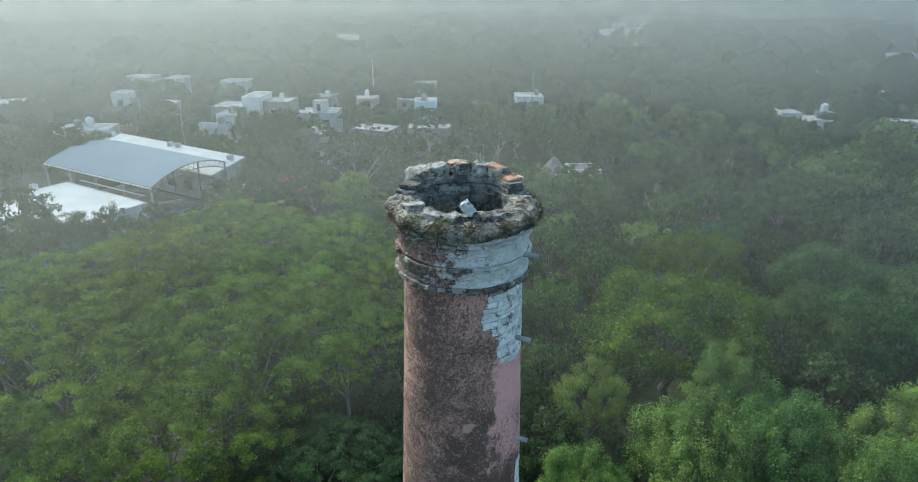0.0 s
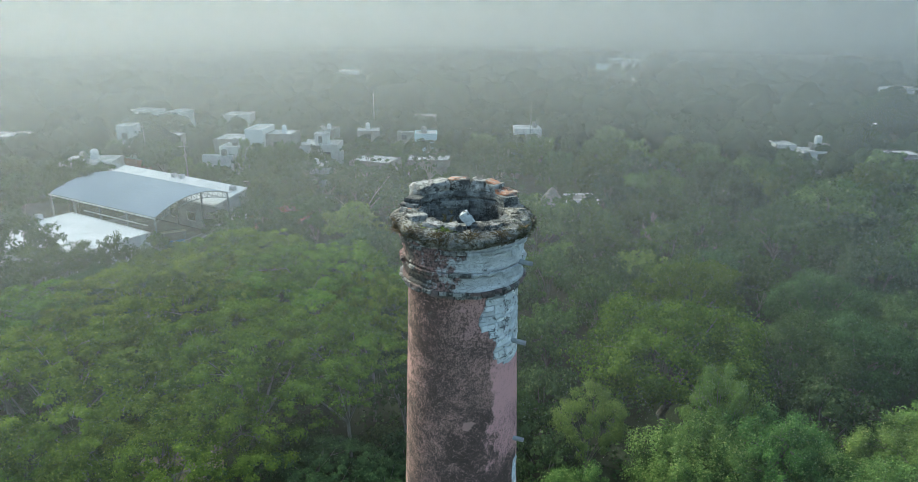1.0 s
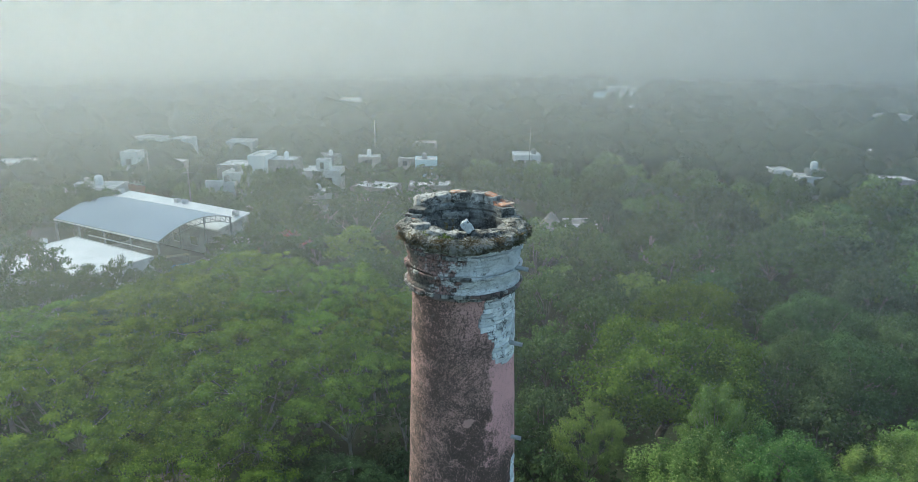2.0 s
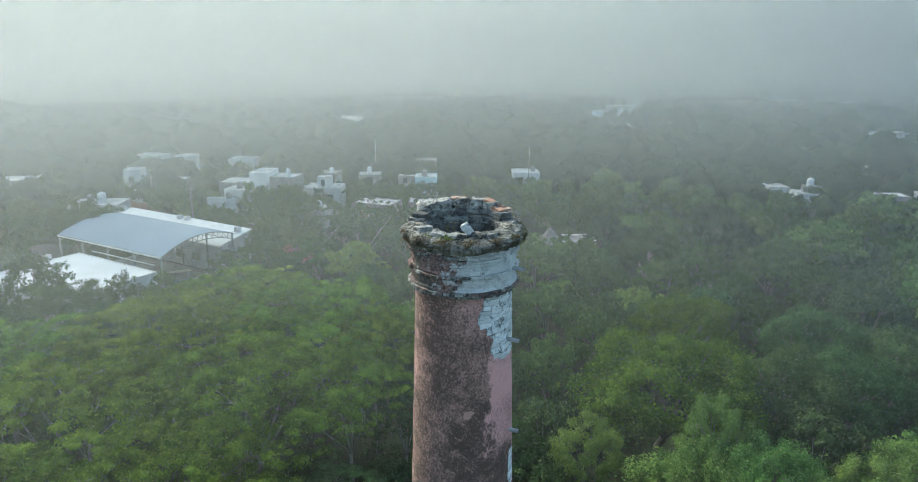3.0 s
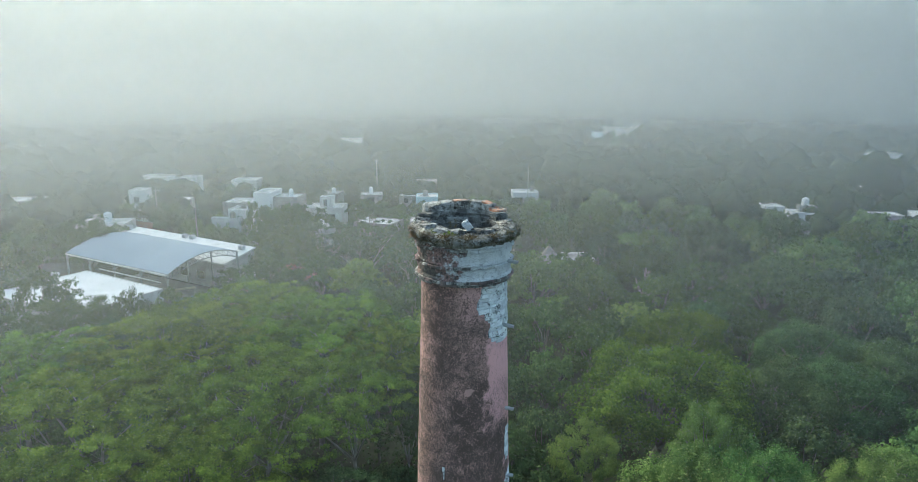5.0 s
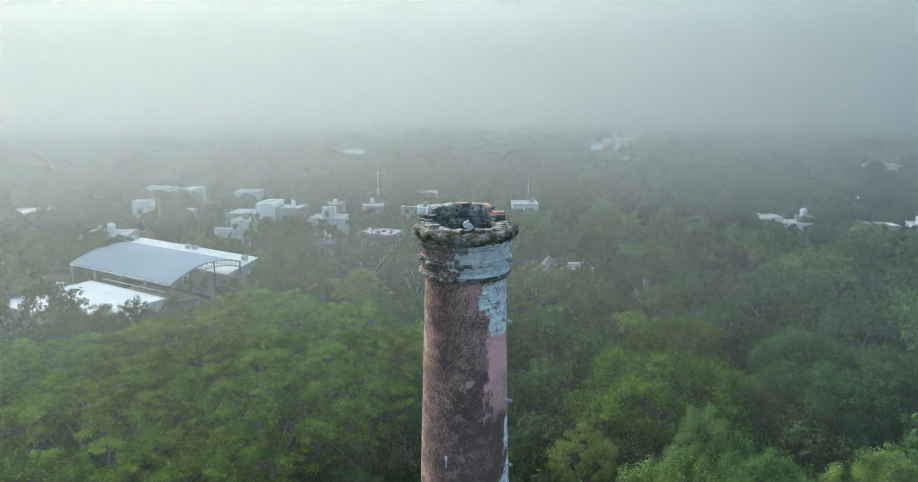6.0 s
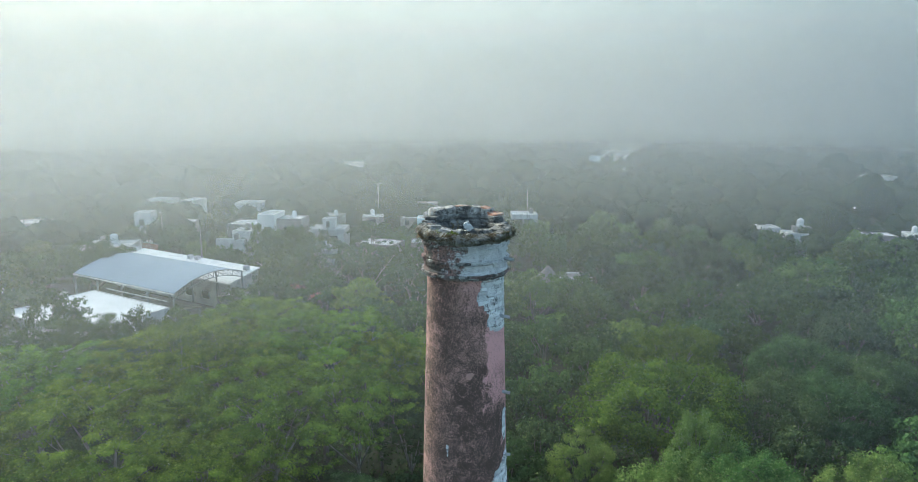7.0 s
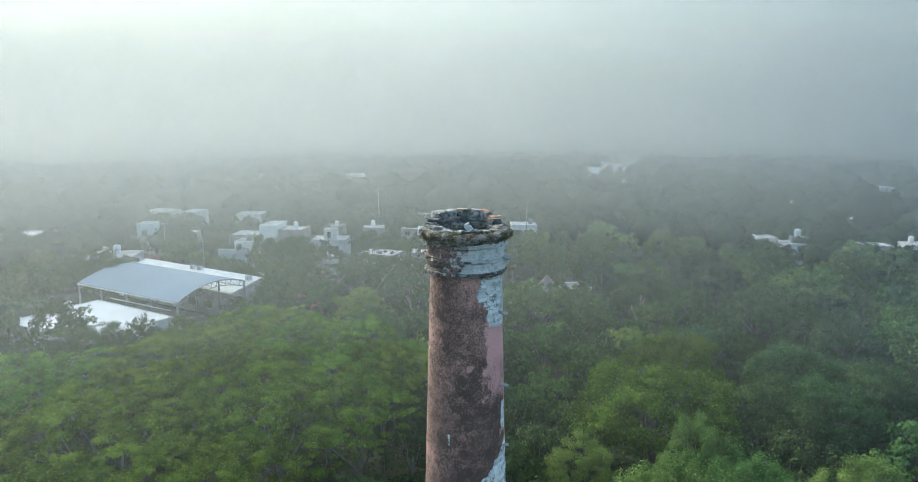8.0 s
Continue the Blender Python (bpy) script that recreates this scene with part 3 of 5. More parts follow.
band("cornice", ((1.0, 25.37), (1.15, 25.38), (1.22, 25.41), (1.30, 25.46), (1.345, 25.53), (1.335, 25.59), (1.26, 25.64), (1.12, 25.69), (0.95, 25.70), (0.84, 25.68), (0.80, 25.6)), 0.1, "crumbling rubble cornice overgrown with moss", 5, M_CORNICE)

M_DARKBAND = rough_mat("blackened_pink_stone", (0.15, 0.125, 0.115), (0.27, 0.19, 0.175), 3.5, 30, 0.95, 0.8, 0.03, dirt=(0.045, 0.043, 0.042), dirt_at=(0.48, 0.64), spread=0.3)
M_LICHEN = rough_mat("lichened_rubble", (0.34, 0.32, 0.28), (0.19, 0.175, 0.15), 8.0, 45, 1.0, 1.0, 0.05, dirt=(0.42, 0.42, 0.39), dirt_at=(0.6, 0.68), spread=0.45, lichen=0.9)

# the bands are built up of thin curved slabs
g = random.Random(21)
for z0, z1, r, cut in ((24.425, 24.495, 1.175, 40), (24.50, 24.575, 1.225, 0), (24.59, 24.72, 1.145, 8), (24.722, 24.85, 1.165, -4), (24.86, 24.93, 1.22, -14), (24.94, 25.11, 1.14, -16), (25.113, 25.26, 1.165, -18), (25.275, 25.35, 1.215, -5), (25.355, 25.43, 1.185, 5)):
    th = g.uniform(0, 10) - 180
    stop = th + 360
    lip = z1 - z0 < 0.09
    while th < stop - 1:
        w = min(g.uniform(7, 17) if lip else g.uniform(20, 48), stop - th)
        c = th + w / 2
        pale = cut + g.uniform(-16, 16) < c < 125 or g.random() < (0.35 if lip else 0.08)
        if z0 < 24.51:
            pale = g.random() < 0.5
        if g.random() > (0.1 if lip else 0.03):
            rr = r + g.uniform(-0.014, 0.01)
            course_stone(th + 0.1, th + w - 0.1, z0, z1, 0.045, g.random(), M_LIME if lip and pale and c < 10 or z0 < 24.51 and pale else M_DARKBAND if z0 < 24.51 else M_BAND, "band_stone", lambda z, rr=rr: rr)
        th += w

# rubble of the cornice
g = random.Random(33)
for i in range(300):
    th = g.uniform(0, 360)
    q = g.random()
    r, z = (1.20 + 0.17 * q, 25.41 + 0.13 * q) if g.random() < 0.55 else (1.37 - 0.38 * q, 25.52 + 0.15 * math.sin(q * 2.2))
    r -= 0.07 * max(0.0, math.cos(radians(th)))
    z += 0.09 * math.sin(radians(th)) ** 2 * (z > 25.42)
    sz = g.uniform(0.05, 0.13)
    bm = bmesh.new()
    m = Matrix.Rotation(radians(th), 4, "Z") @ Matrix.Translation((0, -r + 0.03, z - GZ)) @ Euler((g.uniform(-0.4, 0.4), g.uniform(-0.3, 0.3), g.uniform(-0.5, 0.5))).to_matrix().to_4x4()
    stone(bm, m, sz * g.uniform(1.0, 1.9), sz * 1.1, sz * g.uniform(0.55, 0.9), i * 2.3, 2, 0.45, 0.12)
    part("rubble_stone", bm, M_LICHEN, chimney)


def tuft(count, where, length, mat, name, label, seed):
    """Blades of grass and weeds rooted in the rubble, as quads."""
    g = np.random.default_rng(seed)
    th = np.radians(g.uniform(where[0], where[1], count))
    r = g.uniform(where[2], where[3], count)
    z = where[4] + g.uniform(0, where[5], count) - GZ
    p = np.stack([np.sin(th) * r, -np.cos(th) * r, z], 1)
    clump = np.round(th * 9) * 0.61
    d = np.stack([np.sin(th) * 0.5, -np.cos(th) * 0.5, np.full(count, 0.55)], 1) + g.normal(size=(count, 3)) * 0.5
    d /= np.linalg.norm(d, axis=1, keepdims=True)
    b = np.cross(d, g.normal(size=(count, 3)))
    b /= np.linalg.norm(b, axis=1, keepdims=True)
    le = (length * g.uniform(0.4, 1.3, count) * (0.7 + 0.5 * np.sin(clump * 12.9)))[:, None]
    w = 0.0042 * g.uniform(0.6, 1.8, count)[:, None]
    droop = np.array([0, 0, -0.35]) * le
    q = np.stack([p - b * w, p + b * w, p + d * le * 0.6 + b * w * 0.8, p + d * le + droop * 0.5], 1)
    o = new(name, quads_mesh(name, q, mat))
    o.parent = chimney
    tagged(o, label, kind="stuff")


tuft(11000, (-80, 80, 0.98, 1.36, 25.5, 0.2), 0.075, M_WEED, "dry_weed", "dry brown and olive weeds on the cornice", 1)
tuft(700, (-60, -5, 0.95, 1.15, 25.62, 0.1), 0.10, M_LEAF_OLIVE, "green_weed", "fresh green weeds among the rim stones", 2)
tuft(2600, (40, 112, 1.06, 1.36, 25.48, 0.22), 0.09, M_WEEDGREEN, "dark_weed", "dark creeping weeds on the cornice", 3)
tuft(500, (75, 285, 1.0, 1.33, 25.55, 0.1), 0.14, M_WEED, "back_weed", "dry weeds on the far side of the cornice", 4)

# flue lining: courses of sooty stone seen through the mouth
bm = bmesh.new()
lathe(bm, [(0.80, 25.75 - GZ), (0.82, 24.5 - GZ), (0.84, 22.0 - GZ), (0.84, 20.0 - GZ)], 64)
bmesh.ops.reverse_faces(bm, faces=bm.faces[:])
part("flue", bm, M_DARKSTONE, chimney, "sooty inside of the flue")
bm = bmesh.new()
bmesh.ops.create_circle(bm, cap_ends=True, segments=48, radius=1.0)
o = part("flue_bottom", bm, M_DARKSTONE, chimney)
o.location.z = 20.0 - GZ
g = random.Random(12)
z = 24.2
while z < 25.72:
    h = g.uniform(0.10, 0.17)
    th = g.uniform(0, 20)
    while th < 360 + 10:
        w = g.uniform(14, 30)
        r = 0.80 + g.uniform(-0.015, 0.02)
        bm = bmesh.new()
        m = Matrix.Rotation(radians(180 - th), 4, "Z") @ Matrix.Translation((0, r + 0.05, z + h / 2 - GZ))
        stone(bm, m, 2 * r * math.tan(radians(w / 2)) * 1.02, 0.16, h * 0.97, g.random() * 50, 1, 0.14)
        part("flue_stone", bm, M_DARKSTONE, chimney)
        th += w
    z += h

# parapet behind the mouth, standing higher than the front
g = random.Random(17)
for z, h in ((25.68, 0.13), (25.81, 0.14)):
    th = 112.0
    while th < 250:
        w = g.uniform(14, 26)
        bm = bmesh.new()
        stone(bm, Matrix.Rotation(radians(th + w / 2), 4, "Z") @ Matrix.Translation((0, -0.99 + g.uniform(-0.015, 0.015), z + h / 2 - GZ)), 2 * math.tan(radians(w / 2)) * 0.98, 0.34, h * 0.98, g.random() * 60, 2, 0.14)
        part("parapet_stone", bm, M_DARKSTONE, chimney)
        th += w

# rim stones: angle from the front towards +x, radius, height of the middle, width, depth, height, tilt
RIM_A = (
    (231, 1.06, 26.03, 0.52, 0.40, 0.30, 12), (209, 1.03, 26.09, 0.46, 0.38, 0.24, 6), (185, 1.03, 26.10, 0.50, 0.38, 0.24, 0), (163, 1.05, 26.09, 0.42, 0.38, 0.25, -3),
    (145, 1.06, 26.03, 0.36, 0.38, 0.27, -8), (125, 1.08, 25.86, 0.42, 0.36, 0.16, -3), (256, 1.04, 25.86, 0.40, 0.36, 0.13, 4), (264, 1.02, 25.74, 0.34, 0.34, 0.12, -5))
RIM_B = (
    (246, 1.05, 25.73, 0.36, 0.34, 0.12, 3), (298, 0.98, 25.76, 0.44, 0.36, 0.17, -7), (281, 1.06, 25.66, 0.30, 0.3, 0.12, 4), (327, 0.93, 25.72, 0.42, 0.30, 0.18, 9), (350, 0.90, 25.71, 0.34, 0.28, 0.17, -5),
    (29, 0.93, 25.72, 0.42, 0.30, 0.16, 4), (112, 1.05, 25.73, 0.36, 0.34, 0.12, 5), (104, 1.05, 25.62, 0.42, 0.34, 0.11, -3), (90, 1.06, 25.68, 0.34, 0.32, 0.12, 6), (70, 1.02, 25.66, 0.36, 0.32, 0.14, -5), (50, 0.98, 25.68, 0.28, 0.28, 0.13, 8))
for i, (th, r, z, w, d, h, tilt) in enumerate(RIM_A + RIM_B):
    bm = bmesh.new()
    z -= 0.06 if i < len(RIM_A) else 0.02
    m = Matrix.Rotation(radians(th), 4, "Z") @ Matrix.Translation((0, -r, z - GZ)) @ Matrix.Rotation(radians(tilt), 4, "Y") @ Matrix.Rotation(radians((i * 37) % 17 - 8), 4, "Z")
    stone(bm, m, w * 0.8, d, h * (1.06 if i < 5 else 1.0), i * 1.7 + 3, 7, 0.24, 0.3)
    for f in bm.faces:
        f.smooth = True
    part("rim_stone", bm, M_LIME, chimney)
for th, r, z, w, d, h, tilt in ((131, 1.07, 25.94, 0.40, 0.34, 0.15, -6), (146, 1.02, 26.12, 0.24, 0.22, 0.06, -14), (188, 1.0, 26.155, 0.34, 0.2, 0.035, 0), (262, 0.97, 25.76, 0.30, 0.22, 0.06, 3)):
    bm = bmesh.new()
    m = Matrix.Rotation(radians(th), 4, "Z") @ Matrix.Translation((0, -r, z - GZ)) @ Matrix.Rotation(radians(tilt), 4, "Y")
    stone(bm, m, w, d, h, th, 5, 0.22, 0.14)
    part("rim_brick", bm, M_BRICKISH, chimney, "orange-red weathered brick")
bm = bmesh.new()
stone(bm, Matrix.Translation((0.08, -0.80, 25.86 - GZ)) @ Matrix.Rotation(radians(-34), 4, "Y"), 0.17, 0.13, 0.25, 71, 5, 0.22, 0.16)
part("loose_stone", bm, M_WHITESTONE, chimney, "pointed loose stone standing on edge")

# two thin flowering weeds rooted inside the rim
g = random.Random(52)
for th, h in ((-14, 0.26), (-24, 0.2)):
    a = radians(th)
    x, y, z = math.sin(a) * 0.86, -math.cos(a) * 0.86, 25.72 - GZ
    bm = bmesh.new()
    tube(bm, [(x, y, z), (x + 0.01, y, z + h * 0.5), (x + 0.03, y, z + h)], [0.006, 0.005, 0.003], 4)
    for k in range(16):
        q = Vector((x + 0.02, y, z + h * g.uniform(0.3, 1.05)))
        d = Vector((g.uniform(-1, 1), g.uniform(-1, 1), g.uniform(0.1, 0.9))).normalized() * g.uniform(0.03, 0.07)
        n = d.orthogonal().normalized() * 0.012
        bm.faces.new([bm.verts.new(v) for v in (q, q + d * 0.6 + n, q + d, q + d * 0.6 - n)])
    part("flowering_weed", bm, M_WEED, chimney, "thin upright weed with small pale leaves")

# climbing pegs
for th, z, tip in ((66, 24.93, 0.30), (62, 23.3, 0.32), (66, 21.02, 0.27), (74, 27.3 - 8.3, 0.2)):
    a = radians(th)
    r = shaft_radius(z) + (0.06 if z > 24.4 else -0.05)
    bm = bmesh.new()
    d = Vector((math.sin(a + 0.25), -math.cos(a + 0.25), -0.12))
    p = Vector((math.sin(a) * (r - 0.08), -math.cos(a) * (r - 0.08), z - GZ))
    tube(bm, [p, p + d * (tip * 0.6), p + d * (tip + 0.08)], [0.05, 0.05, 0.046], 7)
    peg = part("peg", bm, M_PEG, chimney, "weathered grey pipe stub")
    # the stub is solid: a dark disc on its end paints the shade inside
    bm = bmesh.new()
    end = p + d * (tip + 0.08)
    tube(bm, [end - d * 0.02, end + d * 0.004], [0.03, 0.03], 8)
    part("bore", bm, M_GLASS, peg, "dark disc standing for the shaded hollow of the pipe")

# ---- buildings ----
def wall_with_holes(bm, m, length, height, thick, holes):
    """A wall along x from 0 to length, outer face at y = 0, with real openings (x0, x1, z0, z1)."""
    xs = sorted({0.0, length, *[h[0] for h in holes], *[h[1] for h in holes]})
    zs = sorted({0.0, height, *[h[2] for h in holes], *[h[3] for h in holes]})
    for x0, x1 in zip(xs, xs[1:]):
        for z0, z1 in zip(zs, zs[1:]):
            cx, cz = (x0 + x1) / 2, (z0 + z1) / 2
            if not any(h[0] < cx < h[1] and h[2] < cz < h[3] for h in holes):
                box(bm, x0, x1, 0, thick, z0, z1, m)


FRONTS, ROOFS = [], []


def house(x, y, deg, w, d, h, wall, roof, label, holes=(), name="house", parapet=0.14, base=GZ, group="village houses", cover=0.95):
    """A flat-roofed house: x, y its corner, deg its turn, w along its front, d its depth. holes: (side, x0, x1, z0, z1) with sides 0 front, 1 right, 2 back, 3 left."""
    t = thing(name, (x, y, base), label, "house", group, radians(deg))
    sides = (Matrix.Identity(4), Matrix.Translation((w, 0, 0)) @ Matrix.Rotation(radians(90), 4, "Z"),
             Matrix.Translation((w, d, 0)) @ Matrix.Rotation(radians(180), 4, "Z"), Matrix.Translation((0, d, 0)) @ Matrix.Rotation(radians(270), 4, "Z"))
    for i, m in enumerate(sides):
        bm = bmesh.new()
        inset = 0.0 if i % 2 == 0 else 0.2
        length = w if i % 2 == 0 else d - 0.4
        m = m @ Matrix.Translation((inset, 0, 0))
        own = [q[1:] for q in holes if q[0] == i]
        wall_with_holes(bm, m, length, h + parapet, 0.2, own)
        part("wall", bm, wall, t)
        for x0, x1, z0, z1 in own:
            bm = bmesh.new()
            for a, b, c, e in ((x0, x0 + 0.06, z0, z1), (x1 - 0.06, x1, z0, z1), (x0 + 0.06, x1 - 0.06, z1 - 0.06, z1), (x0 + 0.06, x1 - 0.06, z0, z0 + 0.06), ((x0 + x1) / 2 - 0.025, (x0 + x1) / 2 + 0.025, z0 + 0.06, z1 - 0.06)):
                box(bm, a, b, 0.06, 0.12, c, e, m)
            fr = part("window_frame" if z0 > 0.4 else "door_frame", bm, M_STEEL, t)
            bm = bmesh.new()
            box(bm, x0 + 0.06, x1 - 0.06, 0.085, 0.1, z0 + 0.06, z1 - 0.06, m)
            part("pane" if z0 > 0.4 else "door", bm, M_GLASS, fr)
    ROOFS.append((x, y, radians(deg), w, d, h))
    if cover:
        FRONTS.append((x, y, radians(deg), w, h, cover))
    bm = bmesh.new()
    box(bm, 0.2, w - 0.2, 0.2, d - 0.2, h - 0.18, h)
    part("roof", bm, roof, t)
    return t


def water_tank(x, y, z, r=0.55, h=1.25, mat=M_ROOFWHITE, label="white plastic water tank with a domed lid"):
    t = thing("water_tank", (x, y, z), label, "water tank", "rooftop water tanks")
    bm = bmesh.new()
    lathe(bm, [(0.02, 0), (r * 0.97, 0), (r, 0.06), (r, h * 0.3), (r * 0.97, h * 0.33), (r, h * 0.36), (r, h * 0.68), (r * 0.97, h * 0.71), (r, h * 0.74), (r, h * 0.86), (r * 0.8, h * 0.95), (r * 0.35, h)], 24)
    part("body", bm, mat, t)
    bm = bmesh.new()
    lathe(bm, [(r * 0.36, h - 0.01), (r * 0.36, h + 0.08), (r * 0.3, h + 0.11), (0.02, h + 0.12)], 16)
    part("lid", bm, mat, t)


def ac_unit(x, y, z, deg=0.0):
    t = thing("air_conditioner", (x, y, z), "boxy grey rooftop air conditioner with a round fan grille", "air conditioner", "rooftop units", radians(deg))
    t.scale = (0.75, 0.75, 0.75)
    bm = bmesh.new()
    box(bm, -0.55, 0.55, -0.5, 0.5, 0.12, 1.0)
    bmesh.ops.bevel(bm, geom=bm.edges[:], offset=0.04, segments=2, affect="EDGES")
    part("casing", bm, M_WHITE, t)
    bm = bmesh.new()
    for k in range(4):
        sx, sy = (-1, 1)[k % 2], (-1, 1)[k // 2]
        box(bm, sx * 0.45 - 0.06, sx * 0.45 + 0.06, sy * 0.4 - 0.06, sy * 0.4 + 0.06, 0, 0.12)
    part("feet", bm, M_STEEL, t)
    bm = bmesh.new()
    lathe(bm, [(0.40, 1.0), (0.40, 1.04), (0.34, 1.04), (0.34, 1.005)], 20)
    part("fan_ring", bm, M_STEEL, t)
    bm = bmesh.new()
    for k in range(6):
        box(bm, -0.45, 0.45, -0.515, -0.498, 0.25 + k * 0.11, 0.31 + k * 0.11)
    part("grille", bm, M_STEEL, t)


def pole(x, y, h, label="slim grey concrete utility pole", arm=True, r=0.13):
    t = thing("utility_pole", (x, y, GZ), label, "pole", "utility poles")
    bm = bmesh.new()
    tube(bm, [(0, 0, -0.3), (0, 0, h * 0.5), (0, 0, h)], [r * 1.3, r, r * 0.7], 8)
    part("post", bm, M_GREYWALL, t)
    if arm:
        bm = bmesh.new()
        box(bm, -0.9, 0.9, -0.05, 0.05, h - 0.5, h - 0.4)
        part("crossarm", bm, M_STEEL, t)
    return t


# sports hall: an arched sheet roof on steel trusses and posts
HN, HU, HV, HL, HS = Vector((-41.1, 69.3, 0)), Vector((-0.88, 0.475, 0)), Vector((0.479, 0.878, 0)), 23.5, 12.1
EAVE, RISE, TILT = 4.1, 1.35, 0.7
hall = thing("sports_hall", (0, 0, 0), "open-sided sports hall with an arched blue-grey sheet metal roof", "sports hall")


def arc(s):
    return EAVE + TILT * s + RISE * (1 - (2 * s - 1) ** 2)


def hp(u, s, z):
    return HN + HU * u + HV * (HS * s) + Vector((0, 0, z))


bm = bmesh.new()
for k in range(26):
    # trapezoid sheets with a lapped rib between
    u0, u1 = HL * k / 26, HL * (k + 1) / 26
    prof = [(u0, 0.0), (u0 + 0.06, 0.018), (u0 + 0.12, 0.0), (u1, 0.0)]
    cols = [[bm.verts.new(hp(u, i / 24, arc(i / 24) + dz)) for i in range(25)] for u, dz in prof]
    for c0, c1 in zip(cols, cols[1:]):
        for i in range(24):
            bm.faces.new((c0[i], c0[i + 1], c1[i + 1], c1[i])).smooth = False
bmesh.ops.recalc_face_normals(bm, faces=bm.faces[:])
geom = bmesh.ops.solidify(bm, geom=bm.faces[:], thickness=0.03)
part("roof", bm, M_METAL, hall, "blue-grey ribbed sheet metal")
for u in (0.15, HL * 0.25, HL * 0.5, HL * 0.75, HL - 0.15):
    bm = bmesh.new()
    n_pan = 14
    for i in range(n_pan):
        s0, s1 = i / n_pan, (i + 1) / n_pan
        for dz in (-0.12, -0.95):
            tube(bm, [hp(u, s0, arc(s0) + dz), hp(u, s1, arc(s1) + dz)], [0.07, 0.07], 5)
        tube(bm, [hp(u, s0, arc(s0) - 0.12), hp(u, s1, arc(s1) - 0.95)], [0.04, 0.04], 4)
        tube(bm, [hp(u, s1, arc(s1) - 0.12), hp(u, s1, arc(s1) - 0.95)], [0.04, 0.04], 4)
    part("truss", bm, M_STEEL, hall)
    for s in (0.0, 1.0):
        bm = bmesh.new()
        tube(bm, [hp(u, s, GZ - 0.2), hp(u, s, EAVE + TILT * s - 0.1)], [0.14, 0.14], 8)
        part("post", bm, M_STEEL, hall)
for s in (0.0, 1.0):
    bm = bmesh.new()
    tube(bm, [hp(-0.2, s, EAVE + TILT * s - 0.15) - HV * (0.12 if s == 0 else -0.12), hp(HL, s, EAVE + TILT * s - 0.15) - HV * (0.12 if s == 0 else -0.12)], [0.11, 0.11], 6)
    part("gutter", bm, M_WHITE, hall, "white rain gutter along the eave")
    bm = bmesh.new()
    tube(bm, [hp(1.0, s, EAVE + TILT * s - 1.15) - HV * (0.5 if s == 0 else -0.5), hp(HL * 0.62, s, EAVE + TILT * s - 1.15) - HV * (0.5 if s == 0 else -0.5)], [0.08, 0.08], 6)
    part("rail", bm, M_WHITE, hall)
bm = bmesh.new()
vs = [bm.verts.new(hp(u, s, GZ + 0.08)) for u, s in ((0.3, 0.02), (HL - 0.3, 0.02), (HL - 0.3, 0.98), (0.3, 0.98))]
bm.faces.new(vs)
part("court_floor", bm, M_GREYWALL, hall, "grey concrete court")

# flat white school block behind the hall, and the one before it
block = thing("school_block", (-61.3, 101.6, GZ), "long white block with a gently sloping roof beside the hall", "building", "school blocks", radians(-29.2))
bm = bmesh.new()
wall_with_holes(bm, Matrix.Translation((0.3, -6.2, 0)), 29.7, 4.1, 0.2, [(3 + 4 * k, 5 + 4 * k, 1.0, 2.4) for k in range(6)])
part("wall", bm, M_WHITE, block)
for x in (0.3, 29.8):
    bm = bmesh.new()
    vs = box(bm, x, x + 0.2, -6.0, -0.3, 0, 4.1)
    for v in vs:
        if v.co.z > 2 and v.co.y > -1:
            v.co.z = 5.45
    part("wall", bm, M_WHITE, block)
bm = bmesh.new()
box(bm, 0.3, 30.0, -0.3, -0.1, 0, 5.45)
part("wall", bm, M_WHITE, block)
bm = bmesh.new()
for v in box(bm, 0, 30.3, -6.5, 0, 5.5, 5.68):
    v.co.z += v.co.y * 0.21
part("roof", bm, M_ROOFWHITE, block, "bright white coated roof slab")
house(-63.0, 65.4, -29.3, 17.5, 13.0, 4.4, M_WHITE, M_ROOFWHITE, "low white flat-roofed block beside the sports hall", [(0, 2, 4, 1, 2.2), (0, 7, 9, 1, 2.2), (1, 2, 3.2, 0, 2.1)], "school_block", 0.06, cover=0)
for x, y in ((-62.2, 100.6), (-49.3, 93.9), (-47.7, 93.1), (-36.8, 86.0)):
    ac_unit(x, y, 3.4, -29)
ac_unit(-58.9, 73.0, 2.4, -29)

# village houses, nearest rows first
house(-76.3, 106.3, 8, 9.2, 6.5, 4.7, M_WHITE, M_OLDROOF, "long white flat-roofed house with rooftop tanks", [(0, 6.2, 8.2, 2.9, 3.7), (0, 3, 4.5, 1, 2.2), (1, 2, 4, 2.8, 3.8)])
water_tank(-72.0, 111.0, 2.7, 0.75, 1.8)
water_tank(-74.2, 110.8, 2.7, 0.6, 1.4, M_GREYWALL, "dark grey plastic water tank")
house(-76.7, 128.5, 5, 3.6, 4.0, 8.0, M_WHITE, M_OLDROOF, "narrow white two-storey house tower", [(0, 1.0, 2.2, 5.2, 6.6)])
house(-73.0, 129.5, 5, 9.0, 5.0, 5.6, M_GREYWALL, M_OLDROOF, "grey flat-roofed village house", [(0, 2, 3.4, 1, 2.3), (0, 5, 6, 0, 2.1)])
